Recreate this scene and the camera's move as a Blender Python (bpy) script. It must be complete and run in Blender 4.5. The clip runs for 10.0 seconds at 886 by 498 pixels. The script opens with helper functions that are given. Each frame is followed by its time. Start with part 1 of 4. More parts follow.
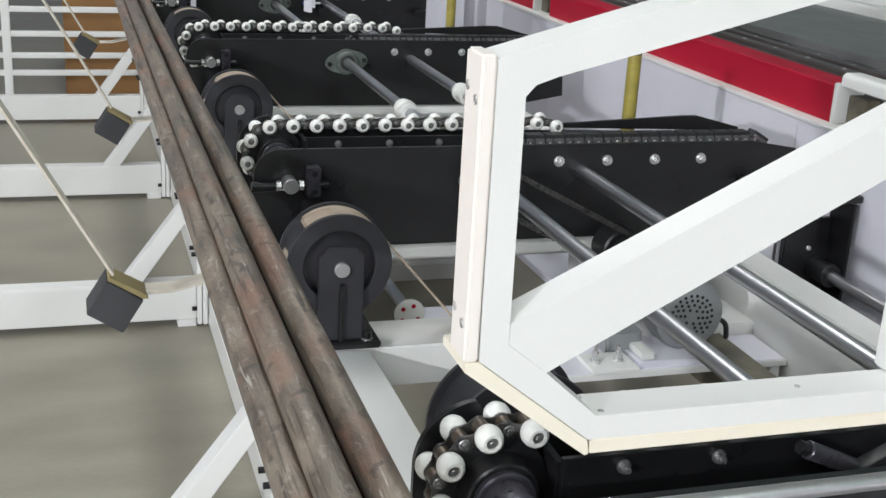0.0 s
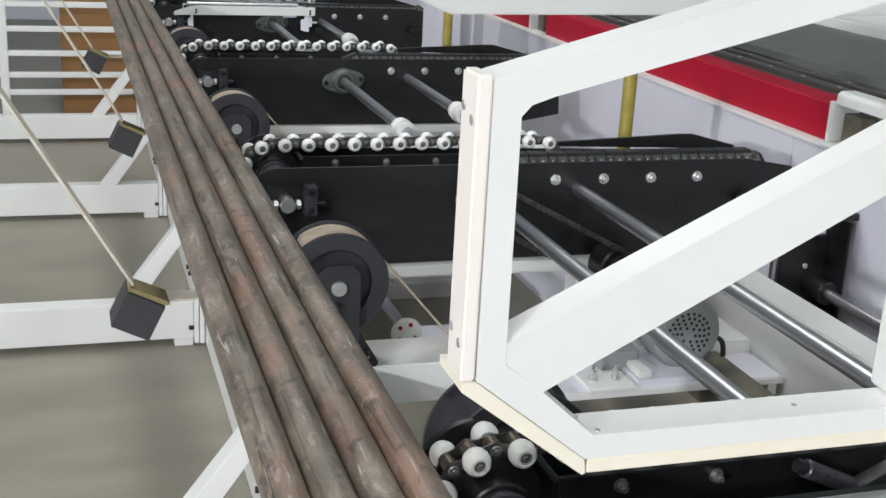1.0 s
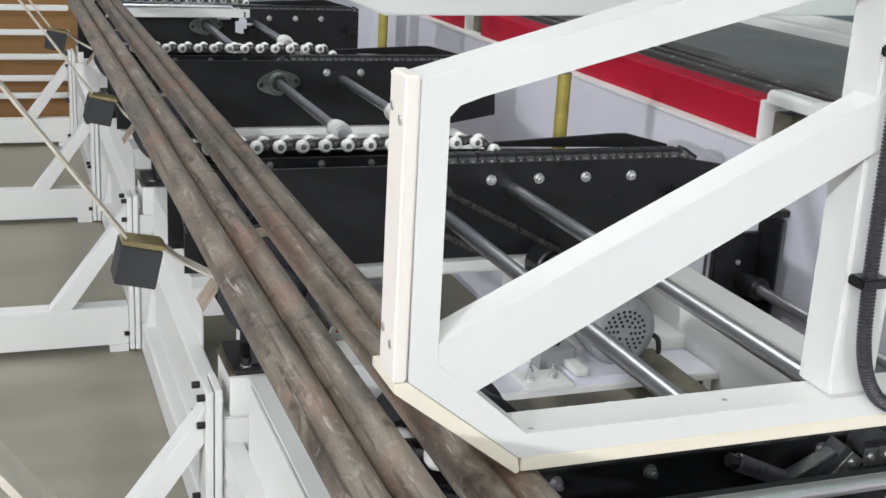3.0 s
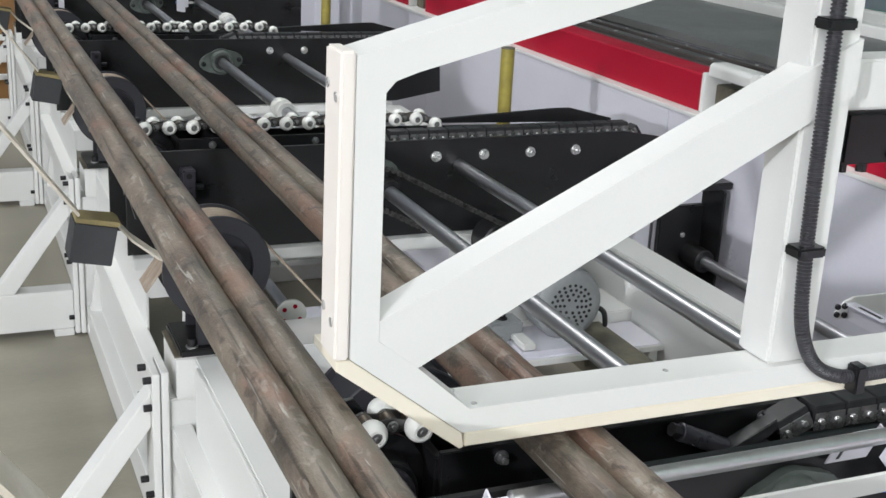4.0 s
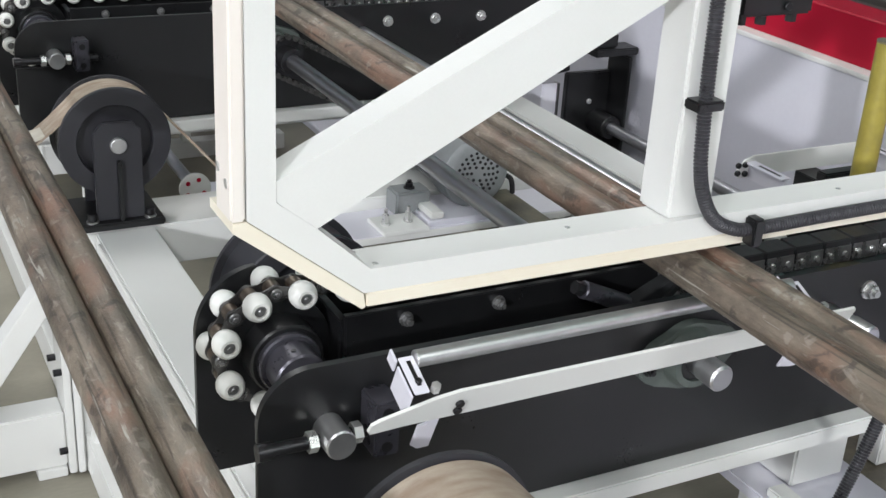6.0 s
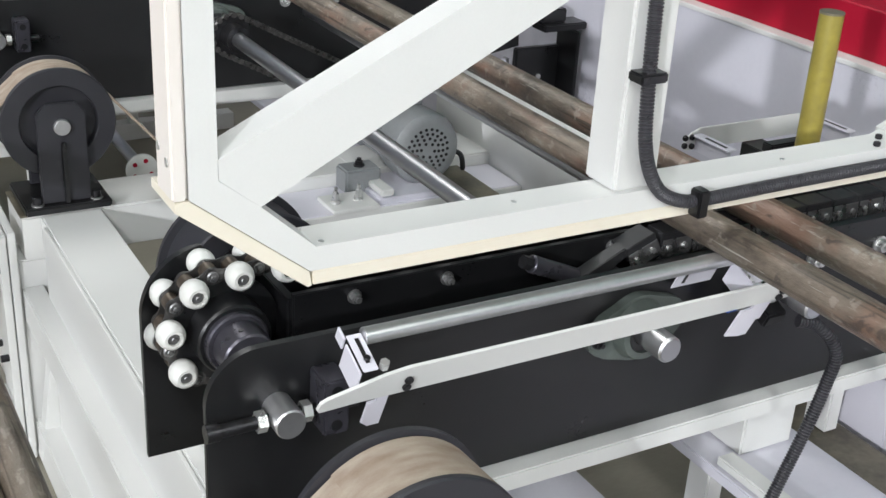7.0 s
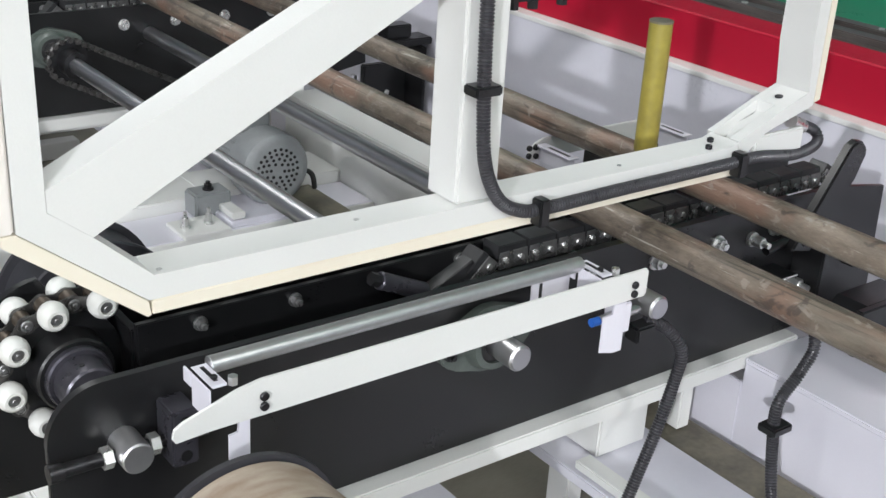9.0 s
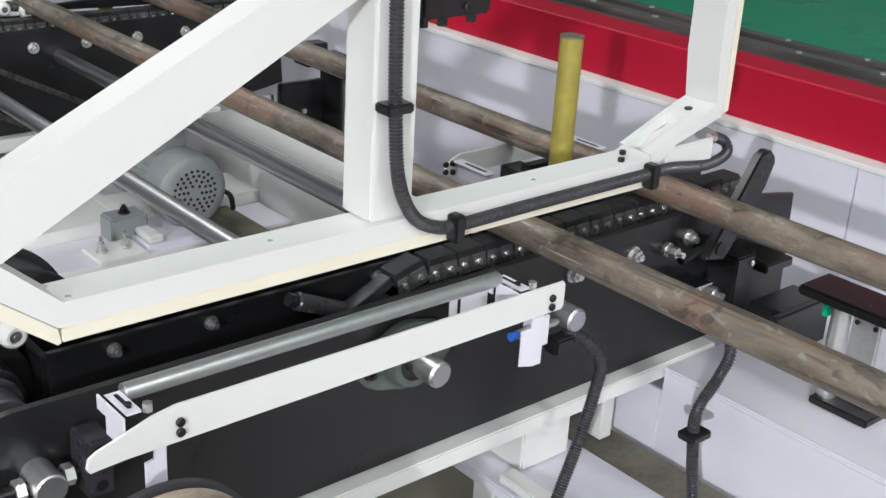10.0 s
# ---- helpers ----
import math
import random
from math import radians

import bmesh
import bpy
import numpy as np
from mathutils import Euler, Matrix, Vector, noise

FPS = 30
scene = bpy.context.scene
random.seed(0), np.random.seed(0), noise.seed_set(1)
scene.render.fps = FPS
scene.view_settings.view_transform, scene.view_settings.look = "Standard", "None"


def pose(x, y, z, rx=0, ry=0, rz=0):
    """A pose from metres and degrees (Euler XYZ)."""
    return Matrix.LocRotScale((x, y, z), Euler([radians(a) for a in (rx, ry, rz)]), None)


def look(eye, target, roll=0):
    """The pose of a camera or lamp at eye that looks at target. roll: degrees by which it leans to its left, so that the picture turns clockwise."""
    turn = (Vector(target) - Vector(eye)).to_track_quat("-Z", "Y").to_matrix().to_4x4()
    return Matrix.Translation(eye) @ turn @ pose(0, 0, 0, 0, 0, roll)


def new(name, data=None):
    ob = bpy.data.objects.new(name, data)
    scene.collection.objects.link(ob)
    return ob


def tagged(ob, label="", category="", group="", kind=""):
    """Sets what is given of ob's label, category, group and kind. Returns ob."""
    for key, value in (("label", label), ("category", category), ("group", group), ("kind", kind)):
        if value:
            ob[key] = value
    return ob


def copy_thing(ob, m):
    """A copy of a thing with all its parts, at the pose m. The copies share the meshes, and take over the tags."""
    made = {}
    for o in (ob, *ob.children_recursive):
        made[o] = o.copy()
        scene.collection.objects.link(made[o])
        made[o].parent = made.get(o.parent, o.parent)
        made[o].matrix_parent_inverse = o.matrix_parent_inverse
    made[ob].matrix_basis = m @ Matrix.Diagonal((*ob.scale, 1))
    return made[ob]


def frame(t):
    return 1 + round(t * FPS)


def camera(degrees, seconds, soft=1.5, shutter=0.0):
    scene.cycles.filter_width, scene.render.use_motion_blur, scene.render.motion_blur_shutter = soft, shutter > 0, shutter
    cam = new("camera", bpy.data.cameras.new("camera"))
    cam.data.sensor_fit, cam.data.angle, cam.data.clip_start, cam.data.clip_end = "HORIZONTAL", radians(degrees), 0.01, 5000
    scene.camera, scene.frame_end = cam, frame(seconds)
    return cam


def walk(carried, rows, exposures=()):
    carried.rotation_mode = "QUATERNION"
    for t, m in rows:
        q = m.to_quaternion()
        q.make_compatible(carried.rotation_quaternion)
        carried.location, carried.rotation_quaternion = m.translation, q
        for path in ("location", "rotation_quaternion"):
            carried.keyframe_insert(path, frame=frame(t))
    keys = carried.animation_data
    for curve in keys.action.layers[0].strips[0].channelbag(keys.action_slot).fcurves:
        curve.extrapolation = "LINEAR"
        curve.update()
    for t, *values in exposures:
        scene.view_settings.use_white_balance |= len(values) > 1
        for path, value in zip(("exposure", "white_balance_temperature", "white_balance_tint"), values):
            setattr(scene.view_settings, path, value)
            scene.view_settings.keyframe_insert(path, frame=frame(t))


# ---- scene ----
cam = camera(40.48, 10.0)
PATH = [
    (0.0, 0.000, 0.000, 2.000, 71.67, -3.04, -16.78),
    (0.5, 0.000, 0.001, 2.001, 72.22, -3.00, -16.84),
    (1.0, -0.000, -0.002, 2.003, 72.53, -2.96, -16.95),
    (1.5, 0.002, -0.002, 2.003, 72.52, -3.04, -17.26),
    (2.0, 0.003, -0.002, 2.003, 72.55, -3.12, -17.81),
    (3.5, 0.019, -0.006, 2.002, 72.64, -2.94, -21.15),
    (4.0, 0.025, -0.007, 2.001, 71.80, -2.85, -22.43),
    (4.5, 0.030, -0.005, 1.995, 70.99, -2.91, -23.66),
    (5.0, 0.039, -0.003, 1.988, 69.61, -2.90, -24.76),
    (5.5, 0.039, -0.004, 1.980, 67.70, -3.17, -25.87),
    (6.0, 0.046, -0.004, 1.973, 66.18, -3.19, -26.75),
    (7.5, 0.063, -0.008, 1.968, 65.26, -3.18, -30.75),
    (8.0, 0.069, -0.011, 1.967, 65.51, -3.17, -32.72),
    (8.5, 0.078, -0.015, 1.970, 65.94, -3.17, -34.41),
    (9.0, 0.085, -0.017, 1.971, 66.40, -3.16, -36.15),
    (9.5, 0.089, -0.023, 1.973, 66.78, -3.18, -38.26),
    (10.0, 0.098, -0.025, 1.973, 67.39, -3.12, -39.98),
]
walk(cam, [(t, pose(x, y, z, rx, ry, rz)) for t, x, y, z, rx, ry, rz in PATH])

# ---- light: a factory hall under rows of ceiling lamps ----
world = bpy.data.worlds.new("hall_air")
scene.world = world
world.use_nodes = True
world.node_tree.nodes["Background"].inputs[0].default_value = (0.9, 0.95, 1.0, 1)
world.node_tree.nodes["Background"].inputs[1].default_value = 0.3
scene.view_settings.exposure = 0.0
LAMPS = [(-3.6, -4.6), (2.6, -5.6), (-3.6, -10.4), (2.6, -10.8), (0.4, 6.5), (-5.6, 2.2)]
POWER = (205, 150, 195, 175, 110, 105)
for (lx, ly), watts in zip(LAMPS, POWER):
    lamp = bpy.data.lights.new("ceiling_lamp_light", "AREA")
    lamp.shape, lamp.size, lamp.size_y, lamp.energy = "RECTANGLE", 0.7, 2.2, watts
    lamp.color = (0.95, 0.972, 1.0)
    new("ceiling_lamp_light", lamp).matrix_world = pose(lx, ly, 6.80)

# a floodlight on the west wall throws the long shadows across the machine
FLOOD = (-8.72, -5.9, 4.0)
lamp = bpy.data.lights.new("floodlight_light", "AREA")
lamp.shape, lamp.size, lamp.size_y, lamp.energy = "RECTANGLE", 0.42, 0.32, 1450
lamp.color = (0.94, 0.955, 1.0)
new("floodlight_light", lamp).matrix_world = look(FLOOD, (1.4, 1.5, 1.2))


# ---- materials ----
def material(name, colour, rough=0.5, metal=0.0, second=None, scale=6.0, bump=0.0, grain=80.0, mix=0.5, stretch=(1, 1, 1), wear=None, coat=0.0):
    m = bpy.data.materials.new(name)
    m.use_nodes = True
    nt = m.node_tree
    b = nt.nodes["Principled BSDF"]
    b.inputs["Metallic"].default_value = metal
    b.inputs["Coat Weight"].default_value = coat
    tc = nt.nodes.new("ShaderNodeTexCoord")
    mp = nt.nodes.new("ShaderNodeMapping")
    mp.inputs["Scale"].default_value = stretch
    nt.links.new(tc.outputs["Object"], mp.inputs["Vector"])
    big = nt.nodes.new("ShaderNodeTexNoise")
    big.inputs["Scale"].default_value, big.inputs["Detail"].default_value = scale, 6
    fine = nt.nodes.new("ShaderNodeTexNoise")
    fine.inputs["Scale"].default_value, fine.inputs["Detail"].default_value = grain, 4
    for n in (big, fine):
        nt.links.new(mp.outputs[0], n.inputs["Vector"])
    if second is None:
        second = tuple(c * 0.86 for c in colour)
    ramp = nt.nodes.new("ShaderNodeValToRGB")
    ramp.color_ramp.elements[0].position, ramp.color_ramp.elements[1].position = 0.5 - mix / 2, 0.5 + mix / 2
    ramp.color_ramp.elements[0].color, ramp.color_ramp.elements[1].color = (*second, 1), (*colour, 1)
    if wear:
        e = ramp.color_ramp.elements.new(0.5 + mix * 0.62)
        e.color = (*wear, 1)
    add = nt.nodes.new("ShaderNodeMath")
    add.operation = "MULTIPLY_ADD"
    add.inputs[1].default_value, add.inputs[2].default_value = 0.35, -0.175
    sub = nt.nodes.new("ShaderNodeMath")
    sub.operation = "ADD"
    nt.links.new(fine.outputs["Fac"], add.inputs[0])
    nt.links.new(big.outputs["Fac"], sub.inputs[0])
    nt.links.new(add.outputs[0], sub.inputs[1])
    nt.links.new(sub.outputs[0], ramp.inputs["Fac"])
    nt.links.new(ramp.outputs["Color"], b.inputs["Base Color"])
    rr = nt.nodes.new("ShaderNodeMapRange")
    rr.inputs["From Min"].default_value, rr.inputs["From Max"].default_value = 0.3, 0.7
    rr.inputs["To Min"].default_value, rr.inputs["To Max"].default_value = rough * 0.8, min(1, rough * 1.25)
    nt.links.new(sub.outputs[0], rr.inputs["Value"])
    nt.links.new(rr.outputs[0], b.inputs["Roughness"])
    if bump:
        bn = nt.nodes.new("ShaderNodeBump")
        bn.inputs["Strength"].default_value, bn.inputs["Distance"].default_value = bump, 0.002
        nt.links.new(fine.outputs["Fac"], bn.inputs["Height"])
        nt.links.new(bn.outputs["Normal"], b.inputs["Normal"])
    return m


WHITE = material("white_paint", (0.735, 0.740, 0.720), 0.42, second=(0.69, 0.695, 0.672), scale=3, bump=0.06, grain=300)
# COOL and PANEL carry the right side's lavender light in their colour
COOL = material("white_paint_lavender_light", (0.745, 0.735, 0.80), 0.38, second=(0.69, 0.68, 0.745), scale=4, bump=0.06, grain=300)
CREAM = material("cream_plastic", (0.80, 0.755, 0.64), 0.5, second=(0.78, 0.71, 0.58), scale=5)
PALE = material("pale_plastic", (0.80, 0.765, 0.715), 0.5, second=(0.80, 0.735, 0.68), scale=4)
PANEL = material("panel_grey", (0.68, 0.675, 0.74), 0.34, second=(0.62, 0.615, 0.68), scale=2, coat=0.2)
BLACK = material("black_paint", (0.0125, 0.0127, 0.0138), 0.34, second=(0.008, 0.0082, 0.009), scale=7, grain=200, bump=0.05)
GUNMETAL = material("dark_steel", (0.05, 0.05, 0.055), 0.38, metal=0.75, second=(0.025, 0.024, 0.025), scale=40)
RUBBER = material("black_rubber", (0.028, 0.028, 0.029), 0.55, second=(0.018, 0.018, 0.019), scale=40, grain=300, bump=0.1)
CONDUIT = material("glossy_conduit", (0.045, 0.044, 0.05), 0.34, second=(0.034, 0.033, 0.038), scale=40)
FOAM = material("grey_rubber", (0.05, 0.052, 0.055), 0.85, second=(0.035, 0.036, 0.04), scale=60, grain=400, bump=0.3)
CHROME = material("ground_steel", (0.56, 0.56, 0.585), 0.26, metal=1.0, second=(0.48, 0.48, 0.50), scale=5, grain=30)
BRUSHED = material("turned_steel", (0.66, 0.66, 0.66), 0.34, metal=0.9, second=(0.58, 0.58, 0.59), scale=60)
ZINC = material("zinc_bolt", (0.74, 0.74, 0.73), 0.3, metal=0.85, scale=60)
NYLON = material("white_nylon", (0.74, 0.75, 0.72), 0.36, second=(0.66, 0.66, 0.62), scale=30)
LINK = material("oiled_chain", (0.17, 0.165, 0.16), 0.32, metal=0.75, second=(0.07, 0.067, 0.065), scale=50)
BUSH = material("bronze_brown_bush", (0.16, 0.125, 0.095), 0.35, metal=0.6, second=(0.08, 0.065, 0.05), scale=60)
WHEEL = material("wheel_paint", (0.032, 0.032, 0.038), 0.42, second=(0.024, 0.024, 0.029), scale=9, grain=200, bump=0.05)
LINKFLAT = material("worn_link_steel", (0.42, 0.42, 0.42), 0.27, metal=0.8, second=(0.2, 0.2, 0.2), scale=50)
PAD = material("worn_pad", (0.032, 0.033, 0.035), 0.46, second=(0.02, 0.02, 0.022), scale=30)
PIN = material("pin_steel", (0.30, 0.30, 0.30), 0.32, metal=0.7, second=(0.2, 0.2, 0.2), scale=60)
COLLAR = material("collar_steel", (0.085, 0.083, 0.10), 0.3, metal=0.55, second=(0.06, 0.058, 0.07), scale=30)
RED = material("red_paint", (0.40, 0.0065, 0.028), 0.5, second=(0.36, 0.006, 0.025), scale=3)
YELLOW = material("yellow_paint", (0.40, 0.33, 0.06), 0.4, second=(0.24, 0.20, 0.05), scale=14, wear=(0.5, 0.43, 0.12))
STRAP = material("woven_strap", (0.50, 0.43, 0.35), 0.9, second=(0.30, 0.22, 0.16), scale=18, grain=500, bump=0.5, stretch=(1, 3, 1))
ROPE = material("pale_webbing", (0.68, 0.64, 0.57), 0.9, second=(0.5, 0.45, 0.36), scale=20, grain=500, bump=0.5)
OCHRE = material("stained_pad", (0.33, 0.27, 0.12), 0.8, second=(0.2, 0.16, 0.08), scale=25)
CAST = material("cast_green_grey", (0.115, 0.135, 0.122), 0.42, second=(0.075, 0.092, 0.083), scale=20, bump=0.2)
MOTOR = material("motor_grey", (0.27, 0.285, 0.29), 0.42, second=(0.2, 0.21, 0.215), scale=8)
OLIVE = material("raw_steel_section", (0.20, 0.18, 0.13), 0.4, metal=0.2, second=(0.09, 0.08, 0.058), scale=9, mix=0.3)
CARD = material("plywood_brown", (0.30, 0.16, 0.06), 0.8, second=(0.22, 0.11, 0.04), scale=4)
CONCRETE = material("floor_concrete", (0.31, 0.29, 0.232), 0.45, second=(0.19, 0.177, 0.14), scale=1.6, grain=35, bump=0.08, mix=0.6, stretch=(1, 3, 1))
GREEN = material("green_epoxy", (0.007, 0.50, 0.235), 0.3, second=(0.005, 0.40, 0.185), scale=1.0)
DECK = material("deck_grey", (0.16, 0.165, 0.16), 0.45, second=(0.12, 0.12, 0.118), scale=3)
RAILST = material("rail_steel", (0.17, 0.15, 0.14), 0.36, metal=0.5, second=(0.08, 0.07, 0.065), scale=9, stretch=(6, 0.5, 6))
BLUE = material("blue_plastic", (0.03, 0.14, 0.55), 0.4)
ORANGE = material("orange_tip", (0.7, 0.28, 0.03), 0.4)
TUBE = material("mill_scale_steel", (0.235, 0.192, 0.150), 0.42, metal=0.12, second=(0.095, 0.078, 0.062), scale=11, grain=55, mix=0.3, bump=0.5, stretch=(1.6, 0.5, 1.6), wear=(0.30, 0.275, 0.235))
# added hall shell, tinted bluish so its bounce cools the shade
HALL = material("hall_cladding", (0.58, 0.60, 0.68), 0.7, scale=0.5)
GREEN.node_tree.nodes["Principled BSDF"].inputs["Specular IOR Level"].default_value = 0.12
RED.node_tree.nodes["Principled BSDF"].inputs["Specular IOR Level"].default_value = 0.2
for m in (CHROME, BRUSHED):
    s = m.node_tree.nodes["Principled BSDF"].inputs["Roughness"]
    m.node_tree.links.remove(s.links[0])
    s.default_value = 0.36
GLOW = bpy.data.materials.new("lamp_glow")
GLOW.use_nodes = True
GLOW.node_tree.nodes["Principled BSDF"].inputs["Emission Color"].default_value = (1, 0.98, 0.94, 1)
GLOW.node_tree.nodes["Principled BSDF"].inputs["Emission Strength"].default_value = 6.0


# rust blushes, dark draw lines and bright scuffs on the tubes
def rust_tubes():
    nt = TUBE.node_tree
    b = nt.nodes["Principled BSDF"]
    first = [n for n in nt.nodes if n.type == "MAPPING"][0]
    for n in nt.nodes:
        if n.type == "TEX_NOISE":
            n.inputs["Roughness"].default_value = 0.7
    tc = nt.nodes.new("ShaderNodeTexCoord")
    info = nt.nodes.new("ShaderNodeObjectInfo")
    comb = nt.nodes.new("ShaderNodeCombineXYZ")
    mul = nt.nodes.new("ShaderNodeMath")
    mul.operation = "MULTIPLY"
    mul.inputs[1].default_value = 37.0
    nt.links.new(info.outputs["Random"], mul.inputs[0])
    nt.links.new(mul.outputs[0], comb.inputs["Y"])
    nt.links.new(comb.outputs[0], first.inputs["Location"])

    def layer(stretch, scale, detail, lo, hi, most, colour):
        """One more colour over the base, where a stretched noise runs from lo to hi."""
        old = b.inputs["Base Color"].links[0].from_socket
        mp = nt.nodes.new("ShaderNodeMapping")
        mp.inputs["Scale"].default_value = stretch
        nt.links.new(comb.outputs[0], mp.inputs["Location"])
        nt.links.new(tc.outputs["Object"], mp.inputs["Vector"])
        n = nt.nodes.new("ShaderNodeTexNoise")
        n.inputs["Scale"].default_value, n.inputs["Detail"].default_value = scale, detail
        n.inputs["Distortion"].default_value = 0.6
        nt.links.new(mp.outputs[0], n.inputs["Vector"])
        r = nt.nodes.new("ShaderNodeMapRange")
        r.inputs["From Min"].default_value, r.inputs["From Max"].default_value = lo, hi
        r.inputs["To Min"].default_value, r.inputs["To Max"].default_value = 0.0, most
        nt.links.new(n.outputs["Fac"], r.inputs["Value"])
        mix = nt.nodes.new("ShaderNodeMix")
        mix.data_type = "RGBA"
        nt.links.new(r.outputs[0], mix.inputs[0])
        for sk in mix.inputs:
            if sk.type == "RGBA" and sk.name == "A":
                nt.links.new(old, sk)
            if sk.type == "RGBA" and sk.name == "B":
                sk.default_value = (*colour, 1)
        for sk in mix.outputs:
            if sk.type == "RGBA":
                nt.links.new(sk, b.inputs["Base Color"])

    for n in nt.nodes:
        if n.type == "BUMP":
            n.inputs["Distance"].default_value = 0.005
    layer((1, 0.25, 1), 14, 8, 0.50, 0.64, 0.4, (0.205, 0.186, 0.145))     # olive-grey bloom
    layer((2.2, 0.9, 2.2), 4.2, 10, 0.52, 0.64, 0.65, (0.25, 0.142, 0.10))  # rust blushes
    layer((1, 0.03, 1), 90, 4, 0.56, 0.66, 0.8, (0.05, 0.042, 0.034))     # dark draw lines
    layer((1, 0.6, 1), 26, 9, 0.60, 0.66, 0.7, (0.055, 0.045, 0.038))     # dark pits of scale
    layer((2.4, 1.5, 2.4), 24, 8, 0.60, 0.67, 0.5, (0.33, 0.295, 0.25))   # pale cross nicks
    layer((1, 0.06, 1), 120, 5, 0.66, 0.72, 0.8, (0.44, 0.42, 0.37))      # bright scuffs


rust_tubes()

# ---- mesh helpers ----
ORIGIN = {}


def thing(name, at, label, category, group="", kind=""):
    ob = new(name)
    ob.empty_display_size = 0.05
    ob.location = at
    ORIGIN[ob.name] = Vector(at)
    return tagged(ob, label, category, group, kind)


def finish(bm, name, mat, smooth=True):
    me = bpy.data.meshes.new(name)
    bmesh.ops.recalc_face_normals(bm, faces=bm.faces)
    bm.to_mesh(me)
    bm.free()
    me.materials.append(mat)
    if smooth:
        me.shade_smooth()
        me.set_sharp_from_angle(angle=radians(35))
    return me


def part(name, bm, mat, parent, label=""):
    base = ORIGIN[parent.name]
    bmesh.ops.translate(bm, verts=bm.verts, vec=-base)
    ob = new(name, finish(bm, name, mat))
    ob.parent = parent
    ORIGIN[ob.name] = base
    return tagged(ob, label)


def solid(name, bm, mat, label, category, kind="", group=""):
    lo = Vector([min(v.co[i] for v in bm.verts) for i in range(3)])
    hi = Vector([max(v.co[i] for v in bm.verts) for i in range(3)])
    base = Vector(((lo.x + hi.x) / 2, (lo.y + hi.y) / 2, lo.z))
    bmesh.ops.translate(bm, verts=bm.verts, vec=-base)
    ob = new(name, finish(bm, name, mat))
    ob.location = base
    ORIGIN[ob.name] = base
    return tagged(ob, label, category, group, kind)


def box(x0, x1, y0, y1, z0, z1, bevel=0.002, bm=None):
    bm = bm or bmesh.new()
    vs = [bm.verts.new((x, y, z)) for x in (x0, x1) for y in (y0, y1) for z in (z0, z1)]
    fs = [bm.faces.new([vs[i] for i in f]) for f in ((0, 1, 3, 2), (4, 6, 7, 5), (0, 4, 5, 1), (2, 3, 7, 6), (0, 2, 6, 4), (1, 5, 7, 3))]
    if bevel:
        es = list({e for f in fs for e in f.edges})
        bmesh.ops.bevel(bm, geom=es, offset=bevel, segments=2, affect="EDGES", clamp_overlap=True)
    return bm


def prism(pts, y0, y1, bevel=0.002, bm=None):
    """A plate of outline pts in x and z, from y0 to y1."""
    bm = bm or bmesh.new()
    a = [bm.verts.new((x, y0, z)) for x, z in pts]
    b = [bm.verts.new((x, y1, z)) for x, z in pts]
    n = len(pts)
    fs = [bm.faces.new(a), bm.faces.new(b[::-1])]
    fs += [bm.faces.new((a[i], b[i], b[(i + 1) % n], a[(i + 1) % n])) for i in range(n)]
    if bevel:
        es = list({e for f in fs[:2] for e in f.edges})
        bmesh.ops.bevel(bm, geom=es, offset=bevel, segments=2, affect="EDGES", clamp_overlap=True)
    return bm


def rod(p0, p1, r, seg=20, bm=None, r1=None, bevel=0.0):
    bm = bm or bmesh.new()
    p0, p1 = Vector(p0), Vector(p1)
    q = (p1 - p0).to_track_quat("Z", "Y").to_matrix()
    r1 = r if r1 is None else r1
    h = (p1 - p0).length
    prof = [(r, 0), (r1, h)] if not bevel else [(r - bevel, 0), (r, bevel), (r1, h - bevel), (r1 - bevel, h)]
    rings = []
    for rr, z in prof:
        rings.append([bm.verts.new(p0 + q @ Vector((rr * math.cos(2 * math.pi * i / seg), rr * math.sin(2 * math.pi * i / seg), z))) for i in range(seg)])
    for a, b in zip(rings, rings[1:]):
        for i in range(seg):
            bm.faces.new((a[i], a[(i + 1) % seg], b[(i + 1) % seg], b[i]))
    bm.faces.new(rings[0][::-1])
    bm.faces.new(rings[-1])
    return bm


def lathe(axis_at, prof, seg=40, bm=None, closed=False):
    """Turned about an axis along y through axis_at; prof: rows of y offset and radius."""
    bm = bm or bmesh.new()
    c = Vector(axis_at)
    rings = [[bm.verts.new(c + Vector((r * math.cos(2 * math.pi * i / seg), y, r * math.sin(2 * math.pi * i / seg)))) for i in range(seg)] for y, r in prof]
    pairs = list(zip(rings, rings[1:])) + ([(rings[-1], rings[0])] if closed else [])
    for a, b in pairs:
        for i in range(seg):
            bm.faces.new((a[i], b[i], b[(i + 1) % seg], a[(i + 1) % seg]))
    if not closed:
        bm.faces.new(rings[0])
        bm.faces.new(rings[-1][::-1])
    return bm


def bolt(at, r=0.012, out=0.010, bm=None, way=(0, -1, 0)):
    """Hexagon nut with a thread end and a washer, facing along way."""
    bm = bm or bmesh.new()
    at, way = Vector(at), Vector(way)
    rod(at, at + way * out * 0.25, r * 1.35, 14, bm)
    rod(at + way * out * 0.25, at + way * out, r, 6, bm)
    rod(at + way * out, at + way * out * 1.5, r * 0.55, 10, bm)
    return bm


def screw(at, r=0.008, out=0.010, bm=None, way=(0, -1, 0)):
    bm = bm or bmesh.new()
    at, way = Vector(at), Vector(way)
    return rod(at, at + way * out, r, 12, bm, bevel=0.0012)


